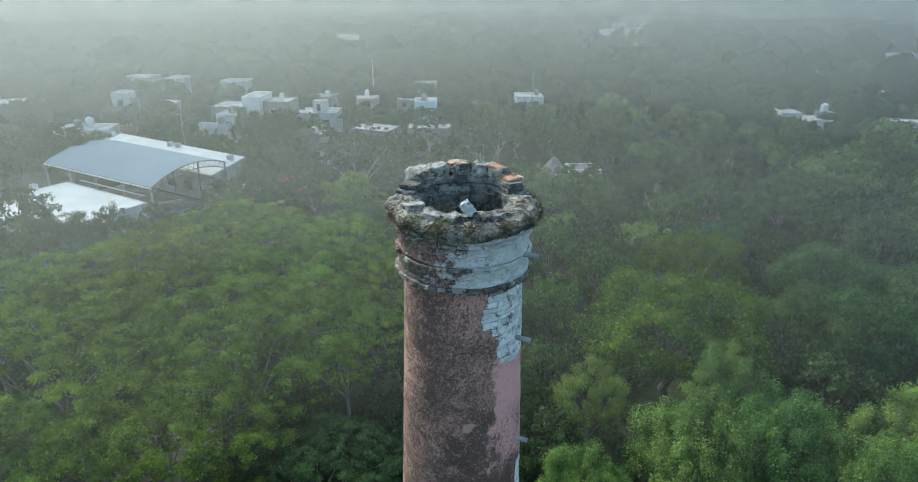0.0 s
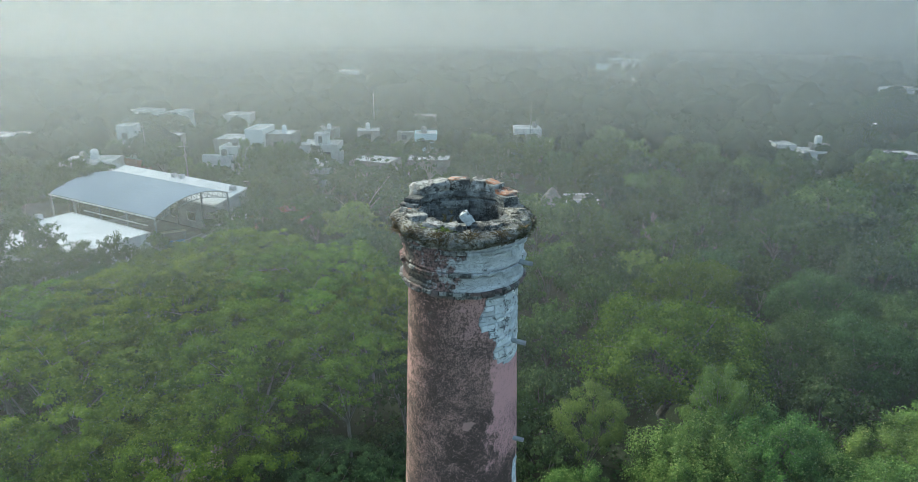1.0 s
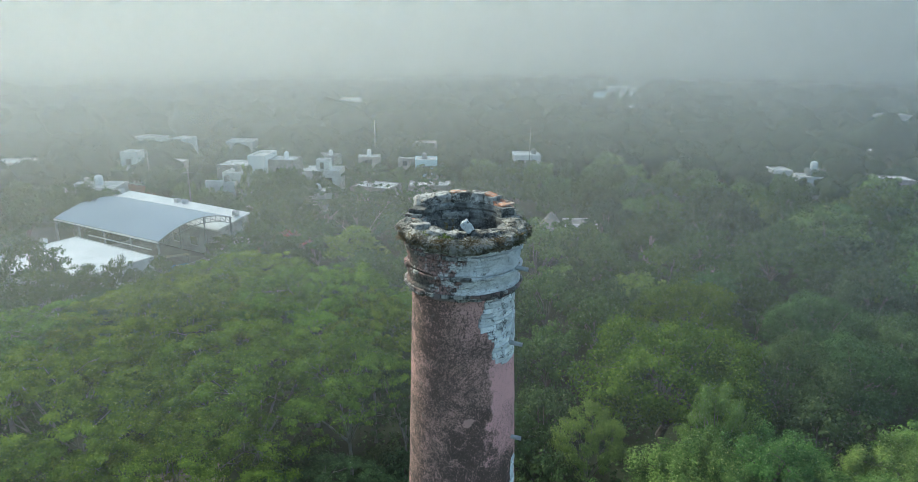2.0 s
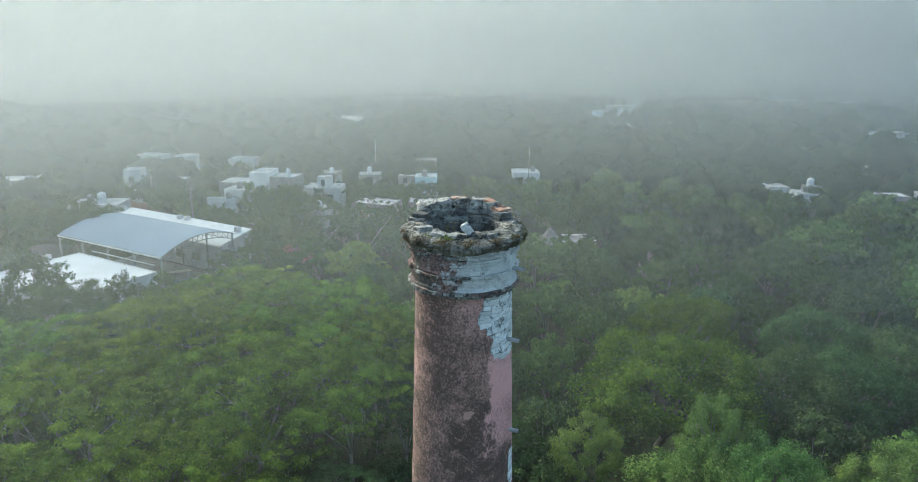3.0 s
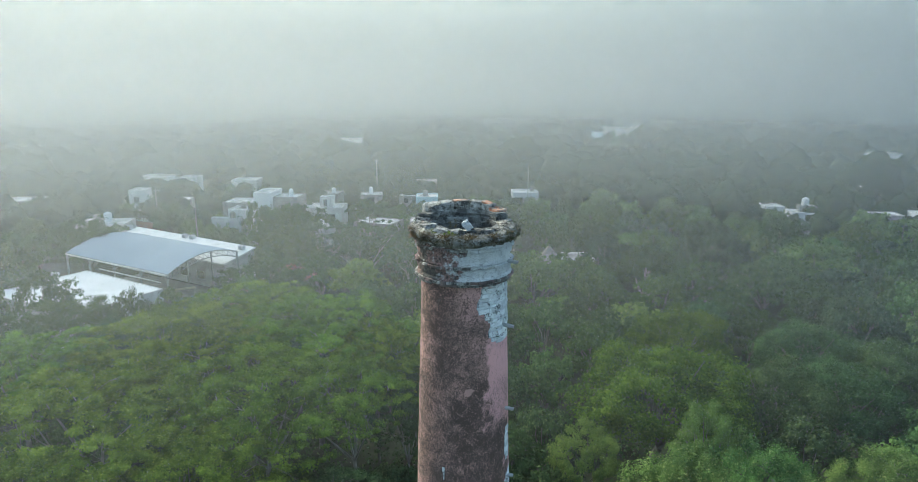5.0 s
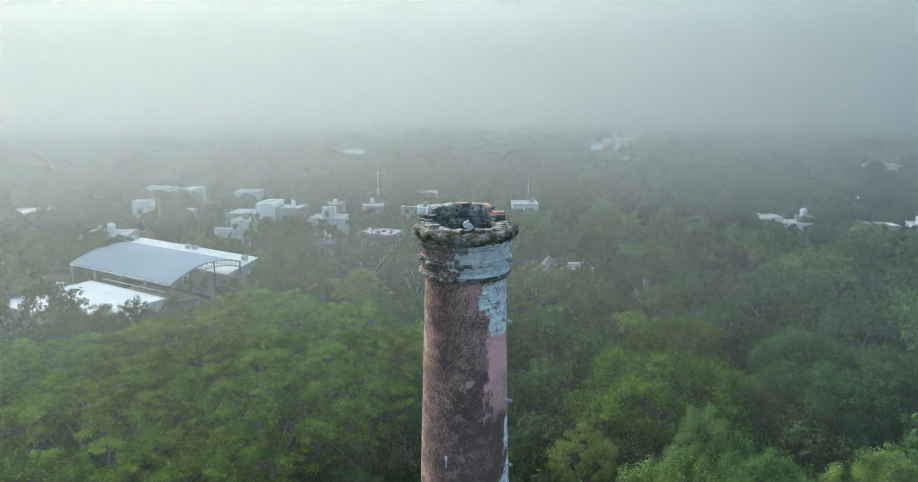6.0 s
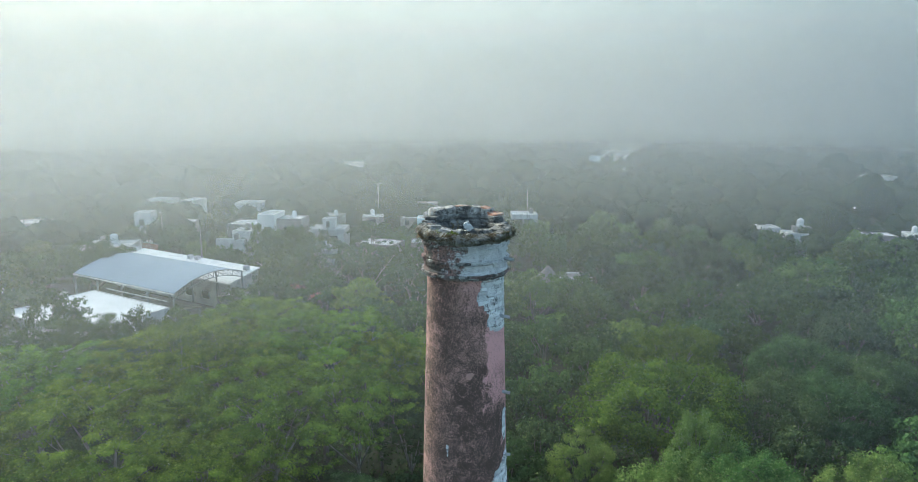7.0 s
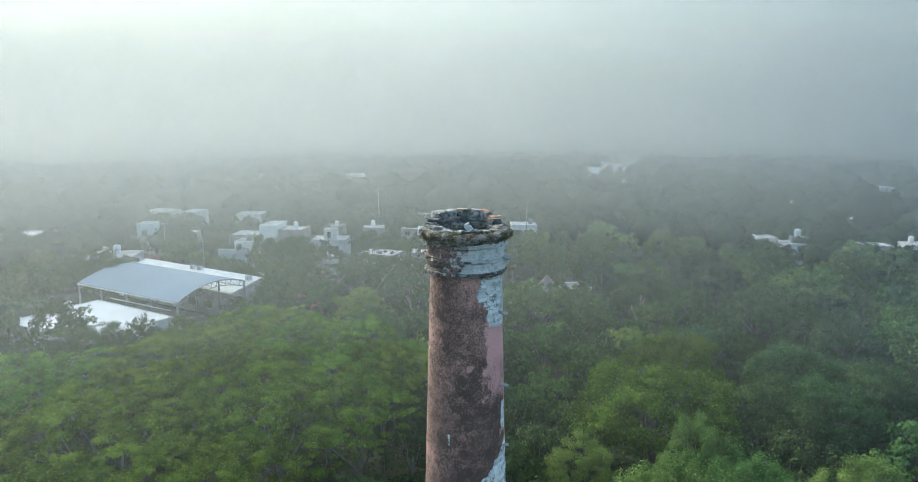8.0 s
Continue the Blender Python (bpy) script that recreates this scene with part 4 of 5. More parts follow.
house(-43.2, 111.9, -4, 3.4, 6.5, 10.3, M_BRIGHTWALL, M_OLDROOF, "tall bright white stair tower of a house", [(1, 2.0, 3.2, 7.6, 8.8)])
house(-39.7, 113.0, -4, 5.0, 5.5, 9.3, M_GREYWALL, M_OLDROOF, "grey two-storey flat-roofed house", [(0, 1.4, 3.0, 6.6, 8.0), (0, 1.4, 3.0, 1.2, 2.6)])
house(-49.0, 113.5, -4, 5.7, 5.0, 6.7, M_WHITE, M_OLDROOF, "white flat-roofed annexe with a terrace", [(0, 1.0, 2.6, 0, 2.3)])
house(-52.0, 118.5, -4, 8.6, 7.0, 7.2, M_GREYWALL, M_OLDROOF, "grey two-storey house with a cluttered flat roof", [(0, 1.5, 3.0, 4.4, 5.8), (0, 5.0, 6.4, 4.4, 5.8)])
house(-51.4, 110.8, -6, 6.0, 0.9, 5.6, M_WHITE, M_OLDROOF, "white garden wall with a gate", [(0, 4.6, 5.6, 0, 2.2)], "garden_house", 0.1)
house(-35.0, 117.5, 0, 8.0, 6.0, 6.4, M_WHITE, M_OLDROOF, "white flat-roofed house with a stair head", [(0, 1, 2.6, 1, 2.4), (0, 5, 6.6, 4, 5.2)])
house(-31.8, 119.0, 0, 2.6, 2.4, 8.4, M_WHITE, M_OLDROOF, "small white stair head on a roof", [(0, 0.7, 1.5, 6.6, 8.0)], "roof_room")
house(-31.2, 101.5, 0, 5.0, 5.5, 5.4, M_WHITE, M_OLDROOF, "white flat roof half hidden by trees", [(0, 1, 2.2, 1, 2.2)])
house(-12.4, 124.5, 3, 4.6, 5.0, 7.6, M_BLUEWALL, M_OLDROOF, "small pale blue house with a white roof", [(0, 1.3, 3.2, 5.0, 6.4)])
house(-23.5, 110.5, -20, 8.0, 6.0, 5.0, M_GREYWALL, M_OLDROOF, "weathered house with a patched white roof", [(0, 2, 3.5, 1, 2.3)])
house(-12.5, 110.5, 2, 8.0, 5.0, 5.1, M_GREYWALL, M_OLDROOF, "weathered house with a pale flat roof", [(0, 2, 3.5, 1, 2.3)])
house(-26.6, 137.5, 8, 5.2, 5.0, 5.8, M_GREYWALL, M_OLDROOF, "grey house with a pale roof", [(0, 1.5, 3.2, 4, 5.4)])
house(-17.6, 138.0, 0, 4.0, 4.0, 5.6, M_GREYWALL, M_OLDROOF, "small grey house with a white roof", [(0, 1, 2.2, 4, 5.2)])
house(-37.2, 136.0, -8, 5.6, 5.0, 6.4, M_GREYWALL, M_GREYWALL, "bare grey block-work house", [(0, 1.2, 2.4, 4.4, 5.6), (0, 3.4, 4.6, 4.4, 5.6)])
house(9.2, 141.5, 2, 6.2, 6.0, 6.0, M_WHITE, M_OLDROOF, "pale house with a ribbed white roof and a mast", [(0, 1.2, 2.4, 3.8, 5.0), (0, 3.8, 5.0, 3.8, 5.0)])
house(65.2, 132.4, 0, 4.2, 5.0, 4.7, M_WHITE, M_OLDROOF, "low white flat-roofed house among trees", [(0, 1, 2.4, 2.6, 4.0)], cover=1.0)
house(68.0, 126.0, -6, 4.6, 4.5, 4.6, M_WHITE, M_OLDROOF, "small white house with a water tank beside it", [(0, 1, 2.0, 2.4, 3.6)], cover=1.0)
water_tank(73.0, 131.0, 3.4, 0.75, 1.7)
house(72.0, 129.8, 0, 3.0, 3.2, 5.3, M_GREYWALL, M_OLDROOF, "small grey tank house among trees", [(0, 1, 1.8, 2, 3.2)], cover=1.0)
house(83.0, 122.6, -6, 6.4, 5.0, 4.8, M_GREYWALL, M_OLDROOF, "low pale flat-roofed house among trees", [(0, 2, 3.4, 2.4, 3.8), (0, 4.4, 5.6, 2.4, 3.8)])
house(94.0, 126.0, -6, 5.0, 5.0, 4.4, M_WHITE, M_OLDROOF, "white low house among trees", [(0, 2, 3.4, 2.0, 3.4)])
house(59.0, 297.0, -10, 13.0, 9.0, 12.0, M_WHITE, M_OLDROOF, "large white two-storey house far off in the fog", [(0, 2, 4, 7, 10), (0, 8, 10, 7, 10)])
house(54.0, 301.0, -10, 6.0, 5.0, 9.5, M_BLUEWALL, M_OLDROOF, "pale wing of a distant house", [(0, 2, 4, 5, 7)])
house(73.0, 342.0, -10, 18.0, 9.0, 14.0, M_WHITE, M_OLDROOF, "distant white building in the fog", [(0, 3, 6, 8, 11)])
house(141.0, 234.0, -14, 8.0, 6.0, 7.0, M_WHITE, M_OLDROOF, "white flat-roofed house far off", [(0, 2, 4, 3, 5)])
house(150.0, 230.5, -14, 8.0, 6.0, 7.2, M_WHITE, M_OLDROOF, "white flat-roofed house far off", [(0, 2, 4, 3, 5)])
house(141.0, 276.0, -14, 14.0, 6.0, 6.4, M_WHITE, M_OLDROOF, "long pale house far off", [(0, 3, 5, 3, 5)])
house(-60.0, 286.0, 8, 9.0, 8.0, 7.0, M_WHITE, M_OLDROOF, "white house far off in the fog", [(0, 2, 4, 3, 5)])
house(-66.0, 162.0, 2, 7.0, 6.0, 5.6, M_WHITE, M_OLDROOF, "white flat-roofed house in the fog", [(0, 2, 4, 3.5, 5)])
house(-93.0, 166.0, -12, 7.0, 6.0, 6.0, M_WHITE, M_OLDROOF, "pale house in the fog", [(0, 2, 4, 3.5, 5)])
house(-80.0, 160.0, -12, 4.0, 6.0, 6.6, M_WHITE, M_OLDROOF, "pale two-storey house in the fog", [(0, 2, 3.4, 5, 6.6)])
house(30.0, 195.0, 5, 6.0, 5.0, 6.8, M_GREYWALL, M_OLDROOF, "grey house among far trees", [(0, 2, 4, 3.5, 5)])
house(-18.5, 161.0, 4, 8.5, 5.0, 5.8, M_GREYWALL, M_GREYWALL, "long grey house in the fog", [(0, 2, 4, 3.5, 5), (0, 6, 8, 3.5, 5)])
house(-16.0, 470.0, 0, 18.0, 10.0, 9.0, M_WHITE, M_OLDROOF, "white building dissolving in the fog", [(0, 3, 6, 4, 7)])
house(-112.0, 128.0, 20, 14.0, 8.0, 4.8, M_GREYWALL, M_OLDROOF, "long low grey shed in the fog", [(0, 3, 6, 1, 4), (0, 10, 13, 1, 4)])
house(7.6, 86.0, 4, 3.2, 4.0, 3.5, M_WHITE, M_GREYWALL, "low weathered building overgrown by trees", [(0, 1.2, 2.2, 0, 2.0)])
house(15.0, 90.5, 4, 5.0, 4.0, 3.2, M_WHITE, M_GREYWALL, "low grey roof among trees", [(0, 2, 3.4, 1, 2.2)])
house(-85.0, 88.5, 12, 4.6, 4.0, 3.6, M_WHITE, M_OLDROOF, "small white kiosk at the edge of the square", [(0, 1.2, 2.2, 0, 2.0)], "kiosk", 0.1, cover=0)
ruin = thing("hut", (12.2, 88.6, GZ), "small hut with a steep grey thatched roof", "hut", "", 0.2)
bm = bmesh.new()
box(bm, -1.6, 1.6, -1.6, 1.6, 0, 3.2)
part("wall", bm, M_GREYWALL, ruin)
bm = bmesh.new()
lathe(bm, [(2.5, 3.0), (2.3, 3.2), (1.2, 4.6), (0.1, 5.9)], 14, lambda th, r, z: (0.08 * math.sin(5 * th), 0.04 * math.sin(7 * th)))
part("roof", bm, M_THATCH, ruin)
pole(12.6, 140.0, 12.5, "slim mast on a house roof", False, 0.09)
pole(-63.0, 113.0, 11.0)
pole(-24.5, 150.0, 13.0)
pole(-51.5, 104.0, 9.0)
pole(-110.0, 100.0, 12.0, "leaning pale lattice mast", False, 0.12)

M_LAMP = Nodes("lit_lamp_lens")
M_LAMP.bsdf.inputs["Emission Color"].default_value = (1.0, 0.97, 0.9, 1)
M_LAMP.bsdf.inputs["Emission Strength"].default_value = 2.0
M_LAMP = M_LAMP.mat
M_BLUE = rough_mat("bright_blue_paint", (0.07, 0.22, 0.42), (0.06, 0.18, 0.34), 1.0, 8, 0.6, 0.1, 0.01)
M_AWNING = rough_mat("sun_bleached_canvas", (0.42, 0.40, 0.30), (0.34, 0.33, 0.26), 0.8, 9, 0.9, 0.2, 0.01)


def street_lamp(x, y, h):
    t = thing("street_lamp", (x, y, GZ), "slim street lamp still lit in the morning fog", "street lamp", "street lamps")
    bm = bmesh.new()
    tube(bm, [(0, 0, -0.3), (0, 0, h * 0.6), (0, 0, h - 0.5), (0, -0.35, h), (0, -1.0, h + 0.1)], [0.1, 0.08, 0.06, 0.05, 0.045], 7)
    part("post", bm, M_STEEL, t)
    bm = bmesh.new()
    box(bm, -0.2, 0.2, -1.7, -0.9, h + 0.06, h + 0.2)
    bmesh.ops.bevel(bm, geom=bm.edges[:], offset=0.04, segments=2, affect="EDGES")
    head = part("head", bm, M_WHITE, t)
    bm = bmesh.new()
    lathe(bm, [(0.01, -0.1), (0.06, -0.09), (0.1, -0.04), (0.11, 0.02)], 14)
    o = part("lens", bm, M_LAMP, head, "glowing round lamp lens")
    o.location = (0, -1.3, h + 0.05)


for x, y, h in ((-41.5, 189.5, 8.0), (-46.5, 142.2, 8.0), (92.4, 178.0, 8.0), (90.8, 143.4, 8.0)):
    street_lamp(x, y, h)

# a red-brown yard wall behind the white house, and a low rail along the court
wall = thing("yard_wall", (-72.0, 119.3, GZ), "long red-brown yard wall with a coping", "wall", "", radians(-27.4))
bm = bmesh.new()
box(bm, 0, 9.5, 0, 0.2, 0, 3.4)
part("body", bm, M_RED, wall)
bm = bmesh.new()
box(bm, -0.05, 9.55, -0.06, 0.26, 3.4, 3.5)
part("coping", bm, M_GREYWALL, wall)

rail = thing("court_rail", (-40.4, 73.4, GZ + 0.08), "white tubular rail along the paved court", "railing", "", radians(70))
for k in range(4):
    bm = bmesh.new()
    tube(bm, [(k * 2.4, 0, -0.02), (k * 2.4, 0, 1.1)], [0.04, 0.04], 6)
    part("post", bm, M_WHITE, rail)
for z in (0.55, 1.1):
    bm = bmesh.new()
    tube(bm, [(-0.1, 0, z), (7.3, 0, z)], [0.05, 0.05], 6)
    part("bar", bm, M_WHITE, rail)

# a small stall with a pale awning at the hall's open end
stall = thing("stall", (-41.7, 75.0, GZ + 0.08), "small stall with a pale canvas awning and blue panels", "stall", "", radians(30))
bm = bmesh.new()
for v in box(bm, -1.6, 1.6, -1.1, 1.1, 2.2, 2.28):
    v.co.z -= 0.18 * v.co.y
part("awning", bm, M_AWNING, stall)
for x in (-1.45, 1.45):
    for y in (-0.95, 0.95):
        bm = bmesh.new()
        tube(bm, [(x, y, -0.02), (x, y, 2.2 - 0.18 * y)], [0.04, 0.04], 6)
        part("post", bm, M_STEEL, stall)
for x0, x1 in ((-1.3, -0.2), (0.1, 1.3)):
    bm = bmesh.new()
    box(bm, x0, x1, -0.9, -0.8, 0.25, 1.2)
    bmesh.ops.bevel(bm, geom=bm.edges[:], offset=0.02, segments=1, affect="EDGES")
    part("panel", bm, M_BLUE, stall, "bright blue panel")
bm = bmesh.new()
box(bm, -1.4, 1.4, -0.8, -0.2, 0.85, 0.93)
part("counter", bm, M_WHITE, stall)

# tanks on the flat roofs
g = random.Random(3)
for i, (x, y, a, w, d, hh) in enumerate(ROOFS[2:26]):
    if i % 3 != 2 and w > 4:
        u, v = g.uniform(0.25, 0.8) * w, g.uniform(0.4, 0.75) * d
        water_tank(x + math.cos(a) * u - math.sin(a) * v, y + math.sin(a) * u + math.cos(a) * v, GZ + hh, g.uniform(0.45, 0.6), g.uniform(1.1, 1.5), *((M_ROOFWHITE,) if i % 2 else (M_GREYWALL, "dark grey plastic water tank")))

# ---- trees ----
UMB = [tree_kind(11 + i, "umbrella", 8.0, 6.5, 11.5, 400, 150, 0.22, 0.1, 0.2, 0.32, 0.9, 0.2, 0.35, 0.86, 3, 0.35) for i in range(3)]
NEAR = [tree_kind(31 + i, "round", 4.0, 1.6, 8.5, 230, 260, 0.165, 0.075, 0.2, 1.3, 0.4, 0.3, -0.8, 0.62, 3, 0.4) for i in range(3)]
DOME = [tree_kind(41 + i, "round", 6.0, 2.0, 9.0, 260, 130, 0.26, 0.125, 0.28, 0.6, 0.6, 0.3, 0.35, 0.66, 3, 0.3) for i in range(2)]
DOMELITE = [tree_kind(45 + i, "round", 6.0, 2.0, 9.0, 150, 80, 0.42, 0.2, 0.28, 0.6, 0.6, 0.2, 0.35, 0.8, 3, 0.25) for i in range(2)]
SPARSE = [tree_kind(81 + i, "round", 4.0, 3.0, 8.5, 120, 170, 0.2, 0.09, 0.16, 0.6, 0.4, 0.9, 0.2, 0.66, 3) for i in range(2)]
MID = [tree_kind(51 + i, "round", 4.5, 1.6, 8.0, 95, 44, 0.52, 0.27, 0.2, 0.6, 0.6, 0.16, 0.35, 0.8, 3, 0.25) for i in range(4)]
FEATHER = [tree_kind(61 + i, "umbrella", 7.0, 4.5, 9.5, 120, 46, 0.4, 0.15, 0.25, 0.4, 0.9, 0.8, jitter=0.3) for i in range(2)]
FAR = [tree_kind(71 + i, "round", 5.0, 1.2, 8.0, 58, 42, 0.68, 0.46, 0.22, 0.7, 0.6, 0.1, 0.35, 0.9, 3, 0.1) for i in range(3)]
LOWBUSH = [tree_kind(91 + i, "round", 4.5, 1.6, 8.0, 50, 40, 0.6, 0.32, 0.2, 0.7, 0.6, 0.1, 0.35, 1.1, 3, 0.3) for i in range(2)]

placed = []


def grove(kinds, mat, label, group, rows):
    for i, (x, y, r, top) in enumerate(rows):
        plant(kinds[i % len(kinds)], x, y, r, top, mat, label, group)
        placed.append((x, y, r))


grove(UMB, M_LEAF_FLAME, "wide flat-topped tree with feathery yellow-green leaves", "spreading trees by the chimney", (
    (-12.9, 36.2, 9.4, 12.6), (-23.5, 33.0, 9.4, 12.6), (-14.3, 25.9, 8.6, 12.2), (-24.5, 22.7, 8.8, 12.0), (-8.4, 27.5, 5.6, 11.4), (-16.1, 17.0, 7.0, 11.0),
    (-34.0, 29.5, 8.4, 11.8), (-25.0, 13.5, 7.0, 10.4), (-20.0, 42.0, 7.6, 12.4), (-7.6, 34.0, 5.4, 11.8), (-34.0, 18.0, 7.5, 10.8)))
grove(UMB, M_LEAF_DEEP, "spreading tree with dark green hanging foliage", "spreading trees by the chimney", ((-7.6, 17.5, 5.0, 8.4), (-10.5, 11.0, 5.0, 7.4), (-4.6, 29.0, 4.0, 8.4)))
grove(NEAR, M_LEAF_BRIGHT, "bushy tree with upright fresh green shoots", "bushy trees by the chimney", (
    (13.1, 19.7, 4.6, 10.0), (17.8, 20.9, 4.4, 10.2), (21.5, 18.0, 4.2, 9.4), (6.4, 18.6, 3.2, 7.6), (27.0, 22.6, 4.2, 8.6), (16.0, 14.5, 4.2, 8.0), (10.0, 14.5, 3.6, 7.6)))
grove(SPARSE, M_LEAF_OLIVE, "slender tree with sparse yellowish olive leaves", "sparse trees by the chimney", ((15.8, 24.3, 2.8, 11.6), (8.0, 25.8, 2.8, 9.0)))
grove(DOME, M_LEAF_DOME, "broad dome-shaped tree with vivid green leaves", "domed trees", ((15.6, 34.0, 8.0, 11.2), (21.1, 47.1, 5.8, 10.0)))
grove(DOME, M_LEAF_DEEP, "large dense tree with dark green leaves", "dark dense trees", (
    (25.5, 35.5, 5.8, 9.4), (31.5, 36.5, 5.4, 9.0), (32.6, 45.8, 5.4, 9.2), (38.5, 42.3, 5.0, 8.8), (-44.7, 53.5, 5.6, 8.2), (-37.0, 49.0, 4.4, 7.6)))
grove(DOMELITE, M_LEAF_DEEP, "large dense tree with dark green leaves", "dark dense trees", ((-52.0, 51.0, 5.4, 6.8), (-60.5, 55.5, 5.0, 6.2),
    (-33.0, 98.0, 6.0, 11.0), (24.1, 75.0, 6.3, 9.4), (39.1, 70.4, 6.0, 9.4), (-28.0, 86.5, 4.4, 9.0), (-62.0, 86.8, 5.4, 10.8)))
grove(DOMELITE, M_LEAF_GREY, "tall tree with pale grey-green leaves", "pale tall trees", ((34.2, 77.8, 6.4, 13.4), (41.5, 52.4, 5.2, 10.0)))
grove(MID, M_LEAF_DEEP, "dense dark green tree", "trees of the wood", (
    (-40.7, 58.7, 2.6, 7.6), (-35.6, 76.5, 2.9, 5.4), (-31.0, 80.5, 3.8, 8.0), (-60.6, 92.6, 3.2, 8.6), (-28.3, 72.4, 4.6, 8.6), (-13.0, 61.5, 4.8, 8.4), (-21.5, 74.0, 4.6, 8.6),
    (5.5, 31.3, 3.0, 7.0), (4.9, 24.0, 2.6, 6.2), (-3.2, 36.5, 3.6, 8.2), (-3.8, 23.0, 3.0, 7.0), (-2.0, 43.0, 3.6, 7.8), (1.5, 36.0, 3.0, 7.0)))
grove(MID, M_LEAF_MID, "medium tree with mixed green leaves", "trees of the wood", (
    (12.5, 74.0, 3.8, 9.0), (15.2, 64.5, 4.2, 9.0), (8.1, 53.9, 3.9, 8.4), (12.3, 46.7, 3.8, 8.6), (6.9, 41.1, 3.3, 7.8), (17.2, 84.0, 2.6, 5.6), (6.0, 79.5, 2.2, 4.2), (23.1, 62.7, 4.3, 9.0), (49.9, 79.2, 6.5, 9.6)))
grove(FEATHER, M_LEAF_GREY, "airy tree with thin feathery leaves and pale bare limbs", "airy trees", ((-16.2, 79.0, 7.4, 10.4), (-7.8, 69.0, 6.6, 9.8), (1.5, 88.0, 7.0, 10.2), (-24.0, 88.0, 6.0, 9.4), (-19.0, 102.5, 6.0, 10.0), (-8.0, 104.0, 6.0, 9.8), (4.0, 100.0, 5.5, 9.6)))

# low growth in the shade under the spreading trees
g = random.Random(9)
for i in range(64):
    x, y = g.uniform(-36, -2.5) if i % 2 else g.uniform(-14, -2.5), g.uniform(6, 42) if i % 2 else g.uniform(5, 30)
    if math.hypot(x + 20, y - 27) > 4:
        b = plant(LOWBUSH[i % 2], x, y, g.uniform(1.5, 2.6), g.uniform(2.2, 4.2), M_LEAF_DEEP, "low dark shrub in the shade of a tree", "undergrowth")
        b.name = "shrub"
        b["category"] = "shrub"

# ground cover
gc = np.random.default_rng(77)
gx = np.stack([gc.uniform(-42, 40, 1500), gc.uniform(-2, 60, 1500), gc.uniform(GZ, GZ + 0.7, 1500)], 1)
cover_ob = new("undergrowth", quads_mesh("undergrowth", leaves(gx, gc.uniform(0.7, 1.8, 1500), 34, 0.5, 0.26, 0.35, 0.6, 5)[:, 1:], M_LEAF_DEEP))
tagged(cover_ob, "low dark green undergrowth on the forest floor", "undergrowth", kind="stuff")

# shrubs that hide the foot of the houses
g = random.Random(44)
for hx, hy, ha, hw, hh, cover in FRONTS:
    u = g.uniform(0.2, 1.2)
    while u < hw + 1.0:
        r = g.uniform(1.5, 2.6)
        if g.random() < 0.9:
            off = r * 0.9 + 0.5
            x, y = hx + math.cos(ha) * u + math.sin(ha) * off, hy + math.sin(ha) * u - math.cos(ha) * off
            b = plant(FAR[int(u * 7) % 3], x, y, r, hh * g.uniform(cover - 0.2, cover + 0.1), (M_LEAF_DEEP, M_LEAF_MID, M_LEAF_GREY)[int(u * 13) % 3], "bushy shrub growing against a house wall", "garden shrubs")
            b.name = "shrub"
            b["category"] = "shrub"
        u += r * 1.25

# the wood that fills the rest, kept off houses, yards and the ways between
KEEP = ((-51, 79, 15.5), (-50, 93, 9), (-60, 96, 8), (-40, 86, 7), (-52, 72, 9), (-70, 109, 8), (-77, 128, 4), (-69, 131, 5), (-44, 114, 7), (-50, 114, 6), (-48, 121, 6), (-31, 119, 6), (-29, 104, 4), (-10, 126, 5),
        (-19, 113, 6), (-8, 112, 6), (-23, 140, 5), (-15, 139, 4), (-33, 138, 5), (13, 144, 6), (68, 132, 6), (88, 125, 6), (97, 127, 6))
KEEP2 = ((65, 299, 15), (57, 303, 6), (82, 346, 14), (150, 234, 10), (148, 278, 12), (-56, 290, 8), (-62, 165, 7), (-85, 166, 10), (33, 198, 5), (-13, 163, 7), (-7, 474, 14), (-103, 134, 12), (14, 88, 6), (0, 0, 4.5),
         (-82, 84, 13), (-16, 63, 4), (-22, 26, 3), (-33.5, 85, 4), (-53, 67, 5.5), (-43.5, 65.5, 5.5), (-38.0, 66.5, 5.5), (-36.0, 71.0, 3.5))
LOW = ((-70, 102, 8), (-45, 105, 9), (-30, 111, 6), (-10, 119, 5), (-8, 106, 5), (-19, 106, 5), (13, 136, 6), (67, 124, 8), (63, 113, 7), (72, 119, 6), (86, 116, 8), (62, 285, 16), (56, 262, 15), (51, 242, 13), (147, 222, 10), (134, 203, 8), (-57, 275, 12), (-52, 255, 10), (-62, 155, 7), (10, 79, 5), (-77, 122, 5), (-23, 131, 6))


def free(x, y, r):
    return all(math.hypot(x - a, y - b) > c * 0.72 + r * 0.55 for a, b, c in KEEP + KEEP2)


# trees behind and under the flight path
g = random.Random(15)
for i in range(26):
    x, y = g.uniform(-42, 42), g.uniform(-48, 6)
    r = g.uniform(3.0, 5.0)
    if math.hypot(x, y) > 6 and all(math.hypot(x - a, y - b) > (r + c) * 0.7 for a, b, c in placed):
        plant(FAR[i % 3], x, y, r, r + 3.6, (M_LEAF_MID, M_LEAF_DEEP)[i % 2], "medium tree with mixed green leaves", "trees of the wood")
        placed.append((x, y, r))

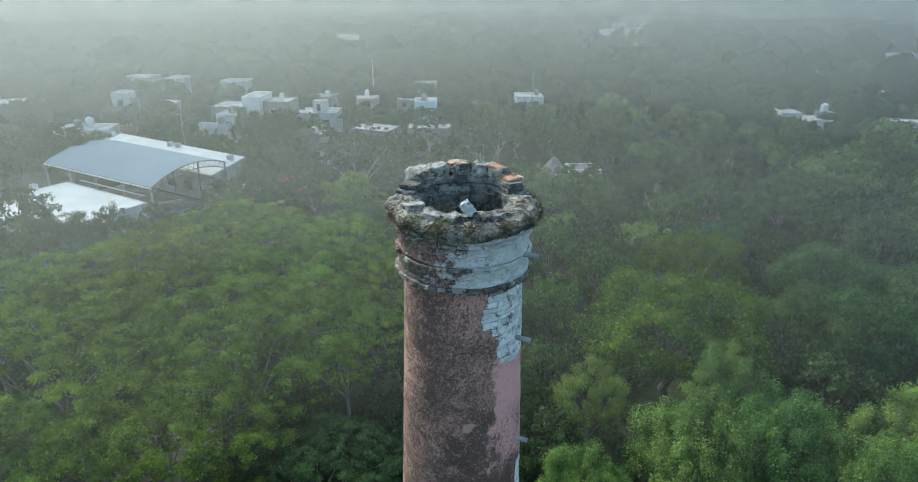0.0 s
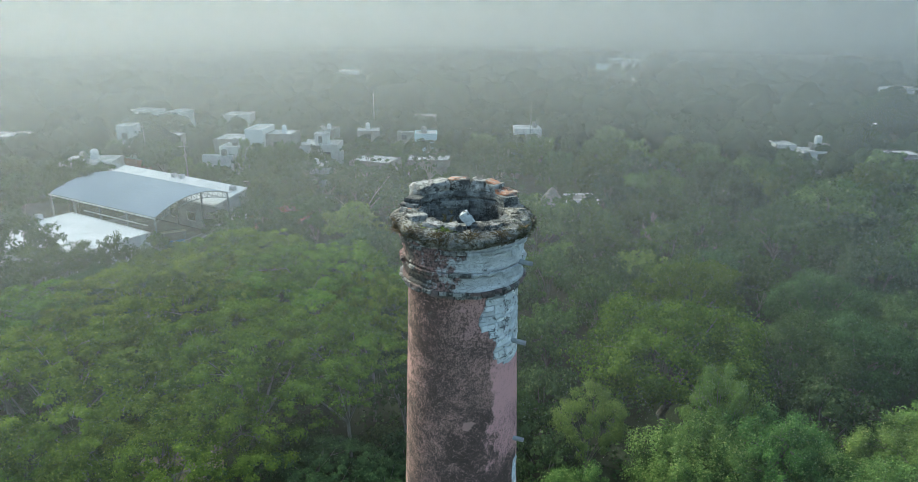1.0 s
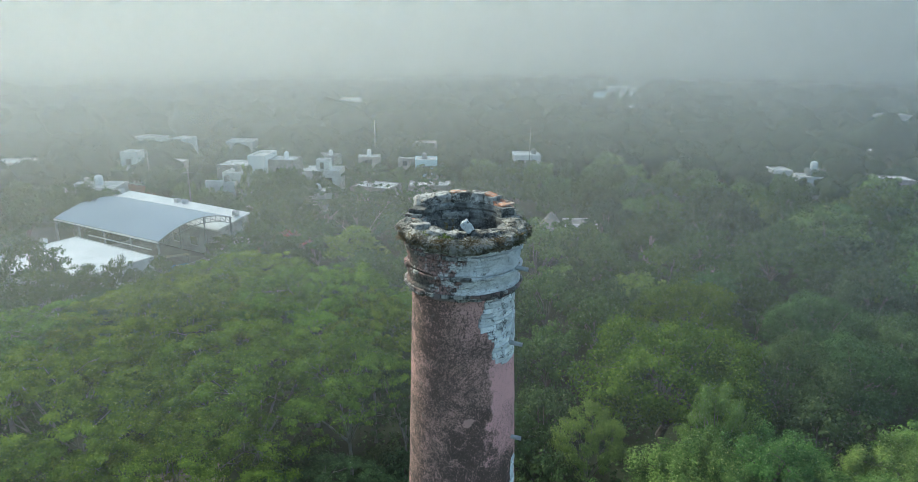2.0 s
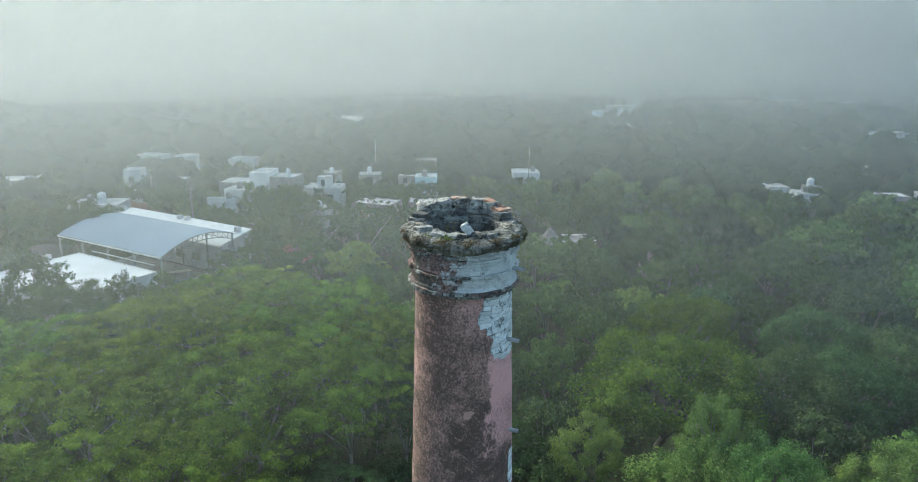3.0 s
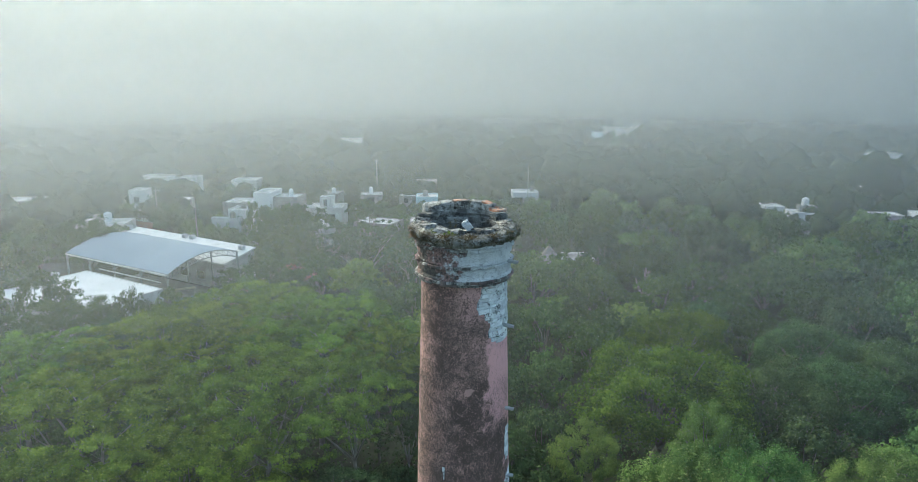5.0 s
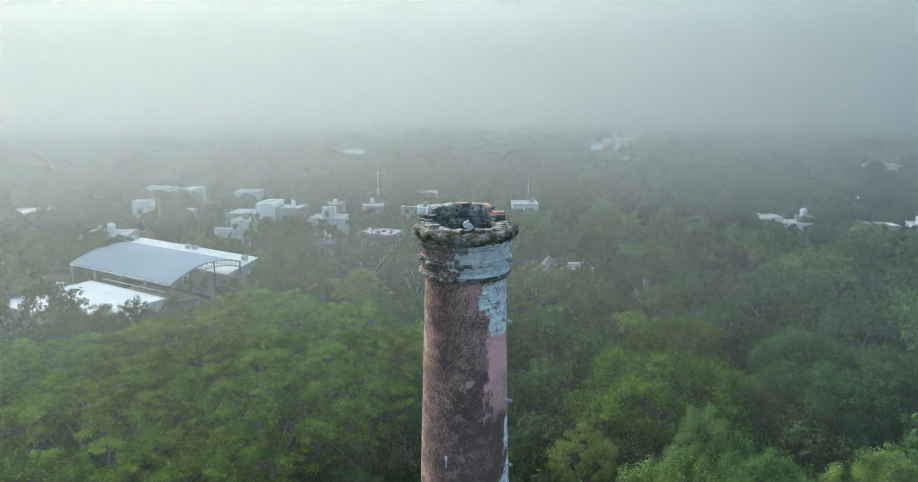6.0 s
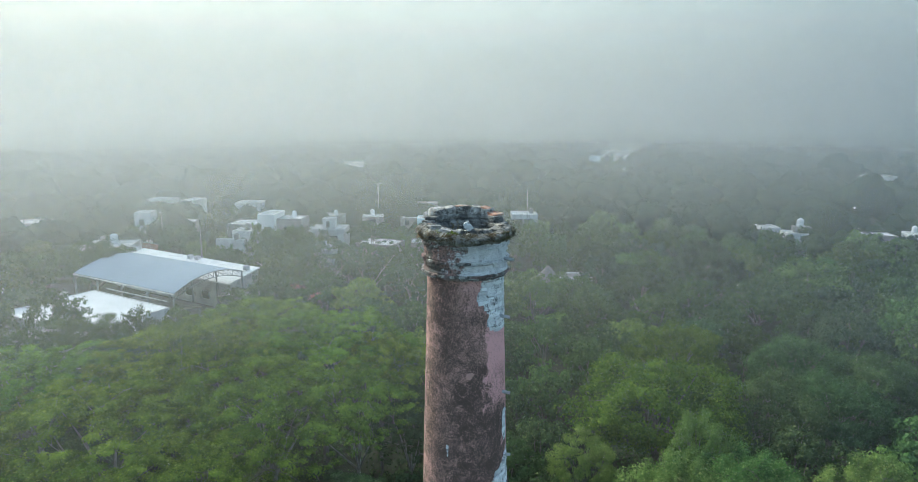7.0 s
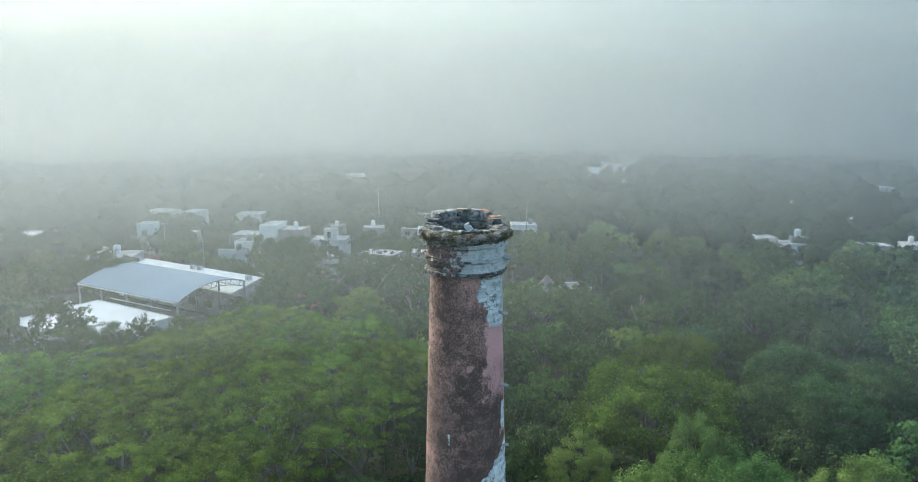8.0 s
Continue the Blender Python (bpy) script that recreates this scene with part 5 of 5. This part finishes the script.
fill = {"mid": [], "far": [], "stuff": []}
g = random.Random(5)
for _ in range(19000):
    az, u = radians(g.uniform(-47, 47)), g.random()
    dist = 26 + 720 * u ** 0.8
    x, y = math.sin(az) * dist, -15 + math.cos(az) * dist
    r = g.uniform(2.6, 5.4) if dist < 190 else g.uniform(5.0, 8.5) if dist < 400 else g.uniform(8, 14)
    low = any(math.hypot(x - a, y - b) < c + r for a, b, c in LOW)
    if low:
        r = min(r, 2.8)
    if not free(x, y, r):
        continue
    if all(math.hypot(x - a, y - b) > (r + c) * (0.66 if dist < 260 else 0.6) for a, b, c in placed):
        placed.append((x, y, r))
        top = min(r, 7) * g.uniform(0.75, 1.25) + g.uniform(3.2, 5.0) + (2.5 if r > 8 else 0)
        if low:
            top = g.uniform(4.8, 6.8)
        fill["mid" if dist < 96 else "far" if dist < 200 else "stuff"].append((x, y, r, top))
WOOD = ((M_LEAF_DEEP, "dense dark green tree"), (M_LEAF_MID, "medium tree with mixed green leaves"), (M_LEAF_MID, "medium tree with mixed green leaves"), (M_LEAF_GREY, "tree with dull grey-green leaves"), (M_LEAF_OLIVE, "tree with thin olive leaves"))
for i, (x, y, r, top) in enumerate(fill["mid"]):
    mat, label = WOOD[g.choice((0, 0, 0, 1, 2, 3, 4))]
    plant(MID[i % 4], x, y, r, top, mat, label, "trees of the wood")
fill["far"].sort(key=lambda q: math.hypot(q[0], q[1] + 15))
over = fill["far"][150:]
for i, (x, y, r, top) in enumerate(fill["far"][:150]):
    mat, label = WOOD[g.choice((0, 0, 1, 1, 3))]
    plant(FAR[i % 3], x, y, r, top, mat, label, "trees beyond the village")


def crown_shell(seed, fine):
    """A closed lumpy crown for woods far off: unit radius, its foot at z = 0 and its top near z = 1."""
    bm = bmesh.new()
    bmesh.ops.create_icosphere(bm, subdivisions=3 if fine else 2, radius=1.0)
    at = Vector((seed * 5.3, seed * 2.1, 0))
    for v in bm.verts:
        d = v.co.copy()
        lump = 0.86 + 0.34 * noise.noise(d * 1.7 + at) + 0.26 * abs(noise.noise(d * 3.9 + at)) + 0.16 * noise.noise(d * 8.0 + at)
        v.co = Vector((d.x * lump, d.y * lump, max(0.0, 0.5 + 0.5 * d.z * lump)))
    bmesh.ops.delete(bm, geom=[v for v in bm.verts if v.co.z < 0.12], context="VERTS")
    vs = np.array([v.co for v in bm.verts])
    bm.verts.index_update()
    fs = np.array([[v.index for v in f.verts] for f in bm.faces])
    bm.free()
    return vs, fs


SHELLS = [crown_shell(i, i < 6) for i in range(12)]
allq, shell_v, shell_f, count = [], [], [], 0
for i, (x, y, r, top) in enumerate(fill["stuff"] + over):
    a = g.random() * 6.28
    ca, sa = math.cos(a), math.sin(a)
    far_off = math.hypot(x, y + 15)
    near_by = far_off < 250
    vs, fs = SHELLS[i % 6 if far_off < 300 else 6 + i % 6]
    xx, yy = vs[:, 0] * ca - vs[:, 1] * sa, vs[:, 0] * sa + vs[:, 1] * ca
    k = 0.96 if near_by else 1.05
    shell_v.append(np.stack([xx * r * k + x, yy * r * k + y, vs[:, 2] * top * (0.93 if near_by else 1.0) + GZ], -1))
    shell_f.append(fs + count)
    count += len(vs)
    if far_off > 185:
        continue
    q = FAR[i % 3]["q"][(i * 7) % 6::6].copy()
    c = q.mean(1, keepdims=True)
    q = c + (q - c) * 1.1
    xx, yy = (q[..., 0] * ca - q[..., 1] * sa) * r / 5.0, (q[..., 0] * sa + q[..., 1] * ca) * r / 5.0
    allq.append(np.stack([xx + x, yy + y, q[..., 2] * top / 7.6 + GZ], -1))
quads = np.concatenate(allq)
nq = len(quads)
me = bpy.data.meshes.new("far_wood")
faces = np.concatenate(shell_f + [np.arange(nq * 3).reshape(nq, 3) + count])
me.vertices.add(count + nq * 3)
me.vertices.foreach_set("co", np.concatenate(shell_v + [quads.reshape(-1, 3)]).astype(np.float32).ravel())
me.loops.add(faces.size)
me.loops.foreach_set("vertex_index", faces.astype(np.int32).ravel())
me.polygons.add(len(faces))
me.polygons.foreach_set("loop_start", np.arange(len(faces), dtype=np.int32) * 3)
me.update(calc_edges=True)
me.polygons.foreach_set("use_smooth", np.arange(len(faces)) < len(faces) - nq)
me.materials.append(M_LEAF_FAR)
far_wood = new("far_wood", me)
tagged(far_wood, "distant wood of dark green crowns fading into fog", "wood", kind="stuff")
